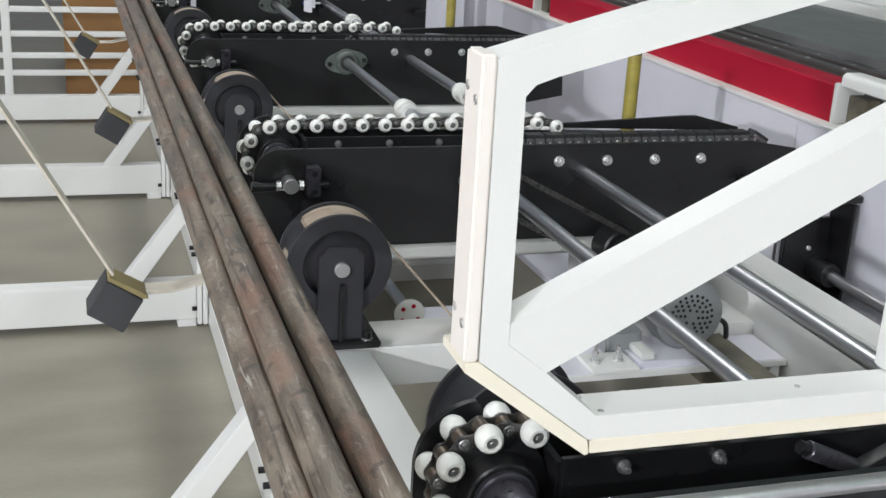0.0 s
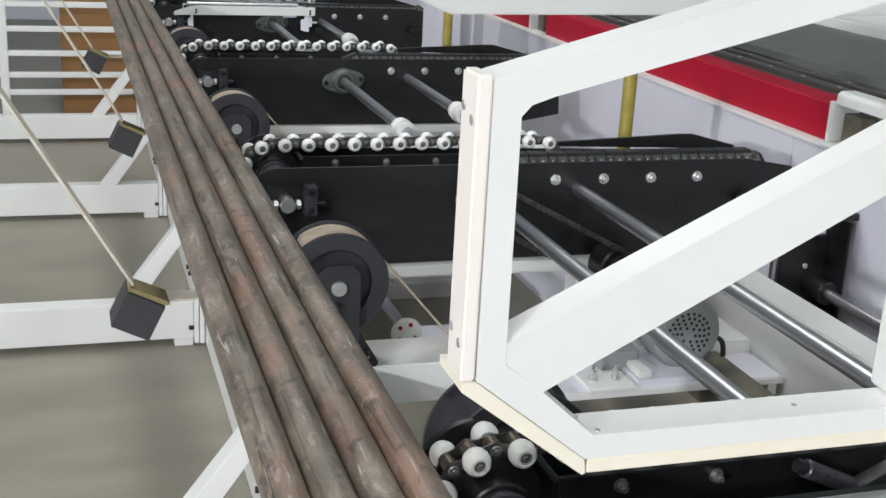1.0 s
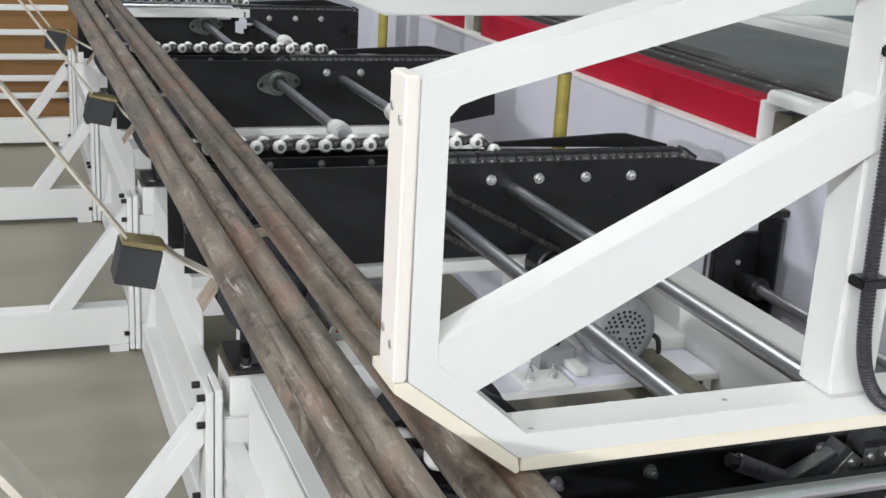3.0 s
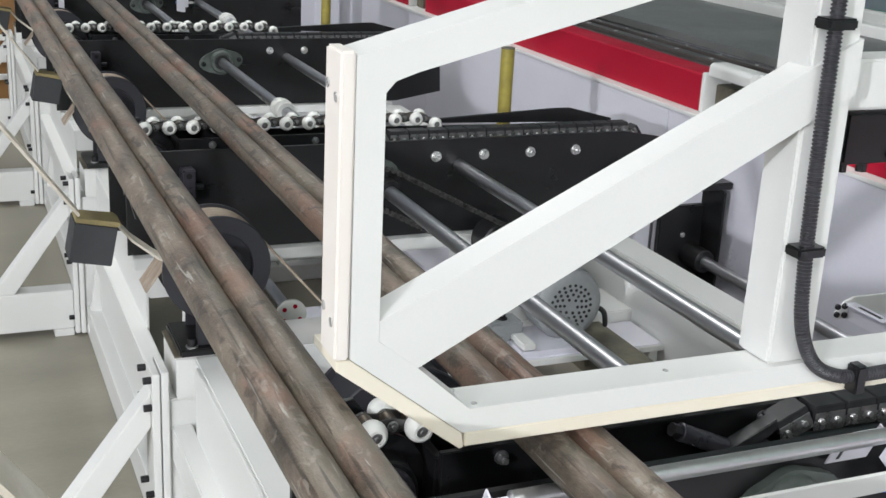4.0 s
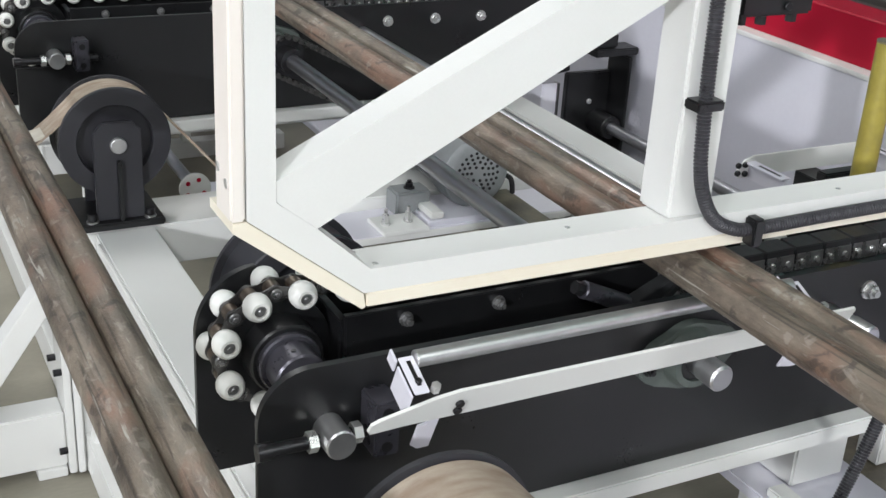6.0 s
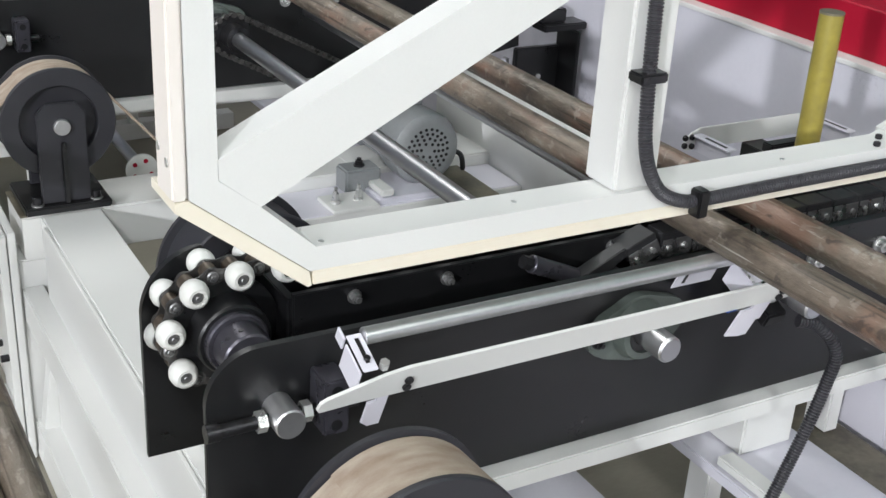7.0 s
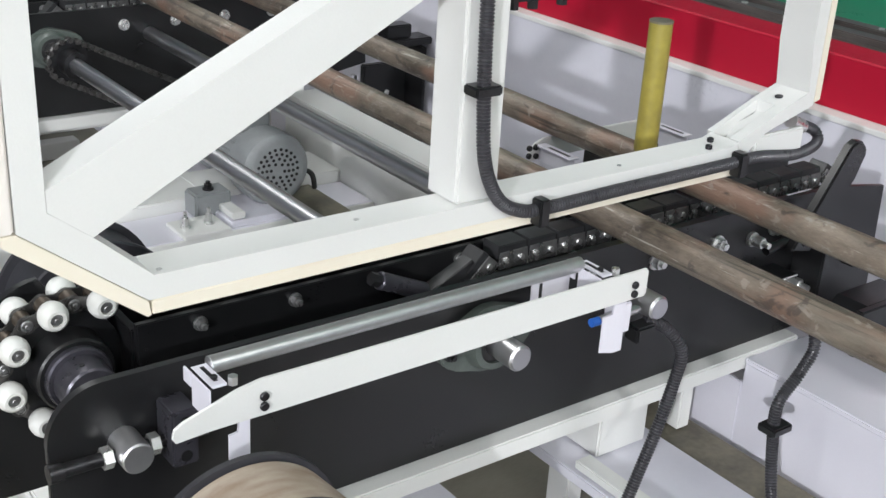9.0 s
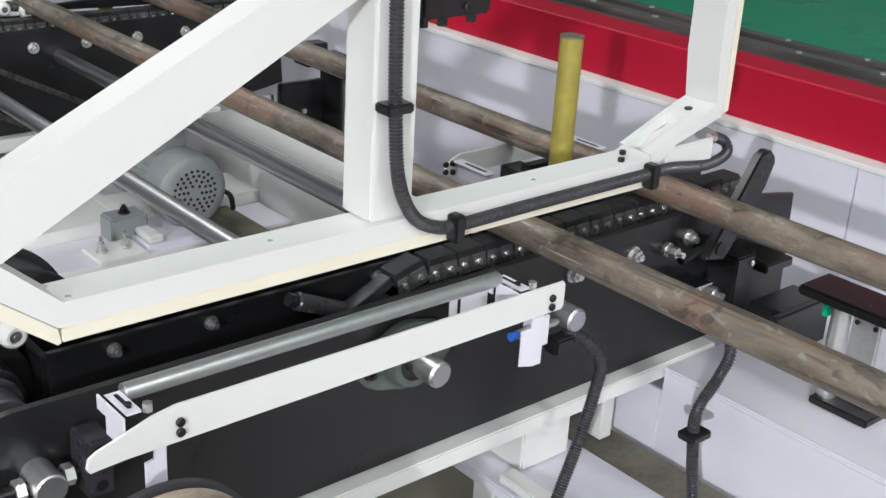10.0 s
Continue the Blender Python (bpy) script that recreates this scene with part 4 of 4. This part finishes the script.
# ---- far things ----
rl = thing("railing", (-1.5, 9.4, -0.03), "white tubular guard railing at the far end", "railing")
for z in (0.27, 0.40, 0.56, 0.74, 0.92):
    part("rail", box(-4.5, 0.52, 9.38, 9.43, z - 0.02, z + 0.02, 0.006), WHITE, rl)
for x in (-4.3, -2.4, -0.44):
    part("upright", box(x - 0.03, x + 0.03, 9.37, 9.44, -0.03, 1.1, 0.006), WHITE, rl)
bp = thing("plywood_crate", (0.25, 10.2, -0.03), "brown plywood crate behind the railing", "crate")
part("front", box(-0.02, 0.75, 10.0, 10.02, -0.03, 1.2, 0.004), CARD, bp)
part("side", box(-0.04, -0.02, 10.0, 10.8, -0.03, 1.2, 0.004), CARD, bp)
part("top", box(-0.04, 0.75, 10.0, 10.8, 1.2, 1.22, 0.004), CARD, bp)
tb = thing("overhead_beam", (1.9, 3.4, 1.61), "white boxed beam crossing above the conveyors", "beam")
part("beam", prism([(0.95, 1.655), (1.06, 1.612), (3.2, 1.640), (3.2, 1.80), (0.95, 1.80)], 3.32, 3.44, 0.004), WHITE, tb)
for x0, y0, w in ((1.76, 5.75, 0.13), (1.91, 5.85, 0.13)):
    solid("far_cabinet", box(x0, x0 + w, y0, y0 + 0.25, -0.03, 1.55, 0.006), PANEL, "light grey upright machine cabinet", "cabinet", group="far cabinets")

# small things between the beams
en = thing("encoder_roller", (0.95, 3.25, 0.67), "white disc roller with red marks on a low shaft", "roller")
part("disc", lathe((0.948, 3.25, 0.668), [(-0.007, 0.012), (-0.007, 0.042), (-0.004, 0.047), (0.006, 0.047), (0.006, 0.012)], 36), NYLON, en)
for a in (70, 140, 215, 330):
    part("mark", rod((0.948 + 0.029 * math.cos(radians(a)), 3.2415, 0.668 + 0.029 * math.sin(radians(a))), (0.948 + 0.029 * math.cos(radians(a)), 3.2432, 0.668 + 0.029 * math.sin(radians(a))), 0.007, 10), RED, en, "red mark")
part("shaft", rod((0.948, 3.257, 0.668), (0.948, 4.4, 0.668), 0.018, 16), CHROME, en)
ga = thing("guide_arm", (1.88, 1.72, 1.094), "white slotted guide arm with black screws on a bracket", "guide arm")
part("bar", prism([(1.700, 1.130), (2.055, 1.130), (2.066, 1.140), (2.066, 1.166), (2.055, 1.176), (1.735, 1.176), (1.712, 1.168), (1.690, 1.142)], 1.800, 1.806, 0.001), WHITE, ga)
for x in (1.722, 2.060):
    part("arm", box(x, x + 0.004, 1.690, 1.7995, 1.128, 1.162, 0.001), COOL, ga)
    part("arm_top", box(x - 0.012, x + 0.016, 1.690, 1.7995, 1.1622, 1.1655, 0.001), COOL, ga)
    part("slot", box(x - 0.002, x + 0.005, 1.705, 1.770, 1.1656, 1.1661, 0), BLACK, ga, "dark slot")
    for dx, z in ((-0.030, 1.160), (-0.012, 1.160), (-0.030, 1.143), (-0.010, 1.140)):
        part("screw", screw((x + dx, 1.800, z), 0.0065, 0.007), GUNMETAL, ga)
part("nut", rod((2.072, 1.782, 1.146), (2.084, 1.782, 1.146), 0.013, 6), ZINC, ga)
part("block", box(1.86, 2.0, 1.715, 1.745, 1.1287, 1.150, 0.003), BLACK, ga, "black clamping block")
part("foot", box(1.86, 1.92, 1.5685, 1.806, 1.094, 1.1285, 0.002), BLACK, ga)
hb = thing("end_housing", (2.04, 1.12, 0.856), "black boxy end housing on the white enclosure", "housing")
part("body", prism([(2.050, 0.8565), (2.232, 0.8565), (2.232, 0.952), (2.090, 0.952), (2.050, 0.915)], 1.186, 1.264, 0.004), BLACK, hb)
part("end_plate", box(2.044, 2.238, 1.168, 1.1855, 0.8565, 0.957, 0.003), BLACK, hb)

# ---- chains made of links, each moving on its loop ----
def loop_point(s, x0, x1, zc, r):
    """Place and turn on a stadium loop: along the top to +x, round, back below, round."""
    run, arc = x1 - x0, math.pi * r
    s %= 2 * (run + arc)
    if s < run:
        return x0 + s, zc + r, 0.0
    s -= run
    if s < arc:
        a = s / r
        return x1 + r * math.sin(a), zc + r * math.cos(a), a
    s -= arc
    if s < run:
        return x1 - s, zc - r, math.pi
    s -= run
    a = s / r
    return x0 - r * math.sin(a), zc - r * math.cos(a), math.pi + a


def roller_link_parts(p, back):
    """Parts of one link of the roller chain, its pin at the origin and the next pin p ahead: names and meshes."""
    y0 = 0.034 if back else -0.032
    g = -1 if back else 1
    out = [("roller", finish(lathe((0, y0, 0), [(-0.0175 * g, 0.0095), (-0.0175 * g, 0.0135), (-0.0135 * g, 0.0178), (-0.005 * g, 0.0208), (0.003 * g, 0.0212), (0.011 * g, 0.0190), (0.0155 * g, 0.0145), (0.0155 * g, 0.0085)], 22, closed=True), "roller", NYLON))]
    ends = (y0 - 0.0155, 0.020) if not back else (-0.020, y0 + 0.0155)
    out.append(("pin", finish(rod((0, ends[0], 0), (0, ends[1], 0), 0.0092, 14, bevel=0.002), "pin", PIN)))
    out.append(("rivet", finish(rod((0, ends[0] - 0.003, 0), (0, ends[0] - 0.0001, 0), 0.0042, 10, bevel=0.001), "rivet", PIN)))
    out.append(("bush", finish(lathe((0, 0, 0), [(-0.0105, 0.0095), (-0.0105, 0.0125), (0.0105, 0.0125), (0.0105, 0.0095)], 14, closed=True), "bush", BUSH)))
    for yy in ((-0.0165, 0.0165) if back else (-0.0125, 0.0125)):
        n, pts = 8, []
        for i in range(n + 1):
            t = math.pi * i / n
            pts.append((p + 0.0132 * math.sin(t), 0.0132 * math.cos(t)))
        pts.append((p / 2, -0.0085))
        for i in range(n + 1):
            t = math.pi + math.pi * i / n
            pts.append((0.0132 * math.sin(t), 0.0132 * math.cos(t)))
        pts.append((p / 2, 0.0085))
        out.append(("side_plate", finish(prism(pts, yy - 0.0016, yy + 0.0016, 0.0005), "side_plate", LINK)))
    return out


def flat_link_parts(p):
    out = [("pad", finish(prism([(-p * 0.48, 0.006), (p * 0.48, 0.006), (p * 0.47, 0.026), (p * 0.44, 0.030), (-p * 0.44, 0.030), (-p * 0.47, 0.026)], -0.022, 0.022, 0.0015), "pad", PAD))]
    for yy in (-0.026, 0.023):
        out.append(("side_plate", finish(prism([(-p * 0.47, -0.012), (p * 0.47, -0.012), (p * 0.49, -0.002), (p * 0.45, 0.019), (-p * 0.45, 0.019), (-p * 0.49, -0.002)], yy, yy + 0.003, 0.0008), "side_plate", LINKFLAT)))
    for dx in (-p / 4, p / 4):
        out.append(("pin", finish(rod((dx, -0.0295, 0.004), (dx, 0.0275, 0.004), 0.0052, 8), "pin", ZINC)))
    return out


ROLL_P, ROLL_X0, ROLL_X1, ROLL_R = 0.0716, 0.576, 1.43, 0.088
FLAT_P, FLAT_X0, FLAT_X1, FLAT_R = 0.066, 1.285, 2.13, 0.055
ROLL_N = round(2 * (ROLL_X1 - ROLL_X0 + math.pi * ROLL_R) / ROLL_P)
FLAT_N = round(2 * (FLAT_X1 - FLAT_X0 + math.pi * FLAT_R) / FLAT_P)
ROLL_P = 2 * (ROLL_X1 - ROLL_X0 + math.pi * ROLL_R) / ROLL_N
FLAT_P = 2 * (FLAT_X1 - FLAT_X0 + math.pi * FLAT_R) / FLAT_N
ROLL_PARTS, FLAT_PARTS = (roller_link_parts(ROLL_P / 2, False), roller_link_parts(ROLL_P / 2, True)), flat_link_parts(FLAT_P)
ROLL_START, FLAT_START = -0.019, 0.02
LINKS = []
for k in STATIONS:
    y = k * PITCH
    ch = thing("roller_chain", (SPROCKET[0], y + 1.50, SPROCKET[1]), "oiled conveyor chain with white nylon rollers", "chain", "roller chains")
    for i in range(2 * ROLL_N):
        ln = new("chain_link")
        ln.parent = ch
        for name, me in ROLL_PARTS[i % 2]:
            o = new(name, me)
            o.parent = ln
        LINKS.append((ln, "roll", i, k))
    ch = thing("flat_chain", (1.7, y + 1.405, 1.095), "flat-top conveyor chain with black rubber pads", "chain", "flat chains")
    for i in range(FLAT_N):
        ln = new("chain_link")
        ln.parent = ch
        for name, me in FLAT_PARTS:
            o = new(name, me)
            o.parent = ln
        LINKS.append((ln, "flat", i, k))


def link_pose(kind, i, t):
    if kind == "roll":
        at = ROLL_START + i * ROLL_P / 2 + 0.197 * min(t, 8.25)
        x, z, _ = loop_point(at, ROLL_X0, ROLL_X1, 0.0, ROLL_R)
        u, w, _ = loop_point(at + ROLL_P / 2, ROLL_X0, ROLL_X1, 0.0, ROLL_R)
        return pose(x - SPROCKET[0], 0, z, 0, math.degrees(math.atan2(z - w, u - x)), 0)
    x, z, a = loop_point(FLAT_START + i * FLAT_P + 0.088 * min(t, 9.3), FLAT_X0, FLAT_X1, 0.0, FLAT_R)
    return pose(x - 1.7, 0, z, 0, math.degrees(a), 0)


# ---- steel tubes that ride in the slings and on the chains ----
TUBE_R = 0.0285
TUBES = []
TUBE_ROWS = (
    # seconds, x and height
    ((0, 0.267, 1.1600), (0.5, 0.2525, 1.2125), (1, 0.237, 1.2530), (1.5, 0.250, 1.3100), (2, 0.269, 1.3600), (2.7, 0.335, 1.3500), (3.5, 0.378, 1.3480), (4, 0.377, 1.3380), (4.5, 0.370, 1.3200), (5, 0.333, 1.2860), (5.5, 0.323, 1.2120), (6, 0.304, 1.1380), (6.3, 0.288, 1.0900), (7.4, 0.165, 0.9000), (10, 0.100, 0.8000)),
    ((0, 0.305, 1.2030), (0.5, 0.305, 1.2350), (1, 0.294, 1.2530), (1.5, 0.307, 1.3100), (2, 0.326, 1.3600), (2.7, 0.392, 1.3500), (3.5, 0.435, 1.3480), (4, 0.434, 1.3380), (4.5, 0.427, 1.3200), (5, 0.390, 1.2860), (5.5, 0.380, 1.2120), (6, 0.361, 1.1380), (6.3, 0.345, 1.0900), (7.4, 0.222, 0.9000), (10, 0.157, 0.8000)),
    ((0, 0.378, 1.1850), (0.5, 0.3595, 1.2270), (1, 0.351, 1.2530), (1.5, 0.364, 1.3100), (2, 0.383, 1.3600), (2.5, 0.468, 1.3250), (3, 0.560, 1.2620), (3.5, 0.660, 1.2455), (4, 0.752, 1.2455), (4.5, 0.850, 1.2455), (5, 0.942, 1.2455), (5.5, 1.032, 1.2455), (6, 1.138, 1.2455), (6.7, 1.275, 1.2250), (7.5, 1.401, 1.2095), (8.2, 1.450, 1.2095), (9, 1.485, 1.2095), (10, 1.485, 1.2095)),
    ((0, 0.345, 1.1420), (0.5, 0.405, 1.1900), (1, 0.408, 1.2530), (1.5, 0.421, 1.3100), (2, 0.440, 1.3600), (2.5, 0.526, 1.3150), (3, 0.620, 1.2550), (3.5, 0.718, 1.2455), (4, 0.810, 1.2455), (4.5, 0.908, 1.2455), (5, 1.000, 1.2455), (5.5, 1.090, 1.2455), (6, 1.197, 1.2430), (6.7, 1.385, 1.2180), (7.5, 1.583, 1.2095), (8.2, 1.660, 1.2095), (9, 1.757, 1.2095), (10, 1.868, 1.2095)),
)
LABELS = ("mill-scale brown steel tube in a lifting sling", "mill-scale brown steel tube beside another in a sling", "rust-blushed brown steel tube rolling onto the chains", "grey-brown scaled steel tube carried over the chains")
for rows, label in zip(TUBE_ROWS, LABELS):
    x, z = rows[0][1:]
    bm = bmesh.new()
    prof = [(-0.35, 0.0255), (-0.35, TUBE_R)] + [(-0.349 + 0.35 * i, TUBE_R) for i in range(24)] + [(7.72, TUBE_R), (7.72, 0.0255)]
    lathe((0, 0, 0), prof, 36, bm, closed=True)
    ob = tagged(new("steel_tube", finish(bm, "steel_tube", TUBE)), label, "steel tube", "steel tubes")
    ob.matrix_world = pose(x, 0, z)
    TUBES.append((ob, rows))

# ---- added cradles, hidden from the camera behind the tubes they hold up ----
CRADLES = []
for k in (0, 1, 2):
    y = PULLEY_Y + k * PITCH + 0.01
    cr = thing("sling_cradle", (0.29, y, 1.13), "added black support plate hidden behind the tubes in a sling", "cradle", "sling cradles")
    ORIGIN[cr.name] = Vector((0, 0, 0))
    part("seat", box(-0.045, 0.05, -0.02, 0.02, -0.008, 0.0, 0.001), BLACK, cr)
    part("hanger", prism([(0.0, -0.008), (0.02, -0.008), (0.075, -0.24), (0.06, -0.24)], -0.012, 0.012, 0.001), BLACK, cr)
    CRADLES.append((cr, y))

# ---- slings: webbing from above, a rubber block, and the strap to the pulley ----
SLINGS = []
BLOCK_ROWS = ((0, 0.085, 0.862, 32), (0.5, 0.112, 0.876, 30), (1, 0.150, 0.886, 26), (1.5, 0.183, 0.908, 22), (2, 0.230, 0.946, 16), (2.75, 0.30, 1.004, 13), (3.5, 0.344, 1.038, 12), (4, 0.352, 1.034, 11), (4.5, 0.332, 1.038, 9), (5, 0.29, 1.0, 9), (5.5, 0.25, 0.945, 9), (6, 0.20, 0.88, 9), (7.4, 0.05, 0.72, 9), (10, 0.0, 0.62, 9))
WEB_LEN = 1.7
for k in (-1, 0, 1, 2):
    y = PULLEY_Y + k * PITCH - 0.01
    blk = thing("sling_block", (0.085, y, 0.862), "dark grey rubber block with a stained ochre pad on a sling", "sling block", "sling blocks")
    ORIGIN[blk.name] = Vector((0, 0, 0))
    part("block", box(-0.052, 0.052, -0.055, 0.055, -0.055, 0.045, 0.002), FOAM, blk)
    part("pad", prism([(-0.05, 0.0455), (0.05, 0.0455), (0.062, 0.053), (0.05, 0.06), (-0.05, 0.056)], -0.045, 0.045, 0.001), OCHRE, blk, "stained ochre pad")
    web = solid("sling_webbing", ribbon([(0, 0), (-WEB_LEN, 0)], -0.034, 0.034, 0.007), ROPE, "pale webbing of a tube sling, taut", "webbing", group="sling webbings")
    ends = solid("sling_strap", ribbon([(0, 0), (0.07, -0.012), (0.15, -0.010), (0.24, 0.01)], -0.036, 0.036, 0.006), ROPE, "pale strap between a sling block and the pulley", "strap", group="sling straps")
    SLINGS.append((blk, web, ends, y, 0.07 if k == 1 else 0.0))


# the sensor arm hangs tipped under the tubes and springs level once they have passed
ARM_ROWS = ((0, 24), (3.5, 24), (7.4, 24), (7.9, 24), (8.0, 0), (8.3, 0), (10, 0))


# the tails of the straps lift off their pulleys as the tubes sink
TAIL_ROWS = ((0, 122), (4.5, 124), (5.5, 134), (6, 140), (7.4, 143), (10, 143))


def arm_pose(tip):
    c, s = math.cos(radians(tip)), math.sin(radians(tip))
    return pose(1.0, 1.255 - 0.005 * c + 0.11 * s, 1.18 - 0.005 * s - 0.11 * c, tip, 0, 0)


def motions():
    walk(a0, [(t, arm_pose(tip)) for t, tip in ARM_ROWS])
    for ob, rows in TUBES:
        walk(ob, [(t, pose(x, 0, z)) for t, x, z in rows])
    for cr, y in CRADLES:
        rows = zip(TUBE_ROWS[0], TUBE_ROWS[1])
        walk(cr, [(a[0], pose((a[1] + b[1]) / 2, y, min(a[2], b[2]) - TUBE_R - 0.0005)) for a, b in rows])
    for tail, x, y, z in TAILS:
        walk(tail, [(t, pose(x, y, z, 0, a, 0) @ Matrix.Translation((0.095, 0, 0))) for t, a in TAIL_ROWS])
    for blk, web, ends, y, dx in SLINGS:
        walk(blk, [(t, pose(x + dx, y, z, 0, a, 0)) for t, x, z, a in BLOCK_ROWS])
        wrows, erows = [], []
        for t, x, z, a in BLOCK_ROWS:
            c = Matrix.Translation((x + dx, y, z)) @ Euler((0, radians(a), 0)).to_matrix().to_4x4()
            left = c @ Vector((-0.045, 0, 0.058))
            right = c @ Vector((0.05, 0, 0.055))
            top = Vector((-0.72 + dx + 0.45 * (x - 0.085), y, 2.35))
            d = (top - left).normalized()
            ang = math.degrees(math.atan2(d.z, -d.x))
            wrows.append((t, pose(left.x, y, left.z, 0, ang, 0) @ Matrix.Translation((-WEB_LEN / 2, 0, 0))))
            goal = Vector((PX - 0.12, y, PZ + 0.03))
            e = goal - right
            erows.append((t, pose(right.x, y, right.z, 0, math.degrees(math.atan2(-e.z, e.x)) , 0) @ Matrix.Translation((0.12, 0.02, -0.02))))
        walk(web, wrows)
        walk(ends, erows)
    times = [i * 0.25 for i in range(41)]
    for ln, kind, i, k in LINKS:
        if k < 3:
            walk(ln, [(t, link_pose(kind, i, t)) for t in times])
        else:
            ln.matrix_basis = link_pose(kind, i, 0)


motions()
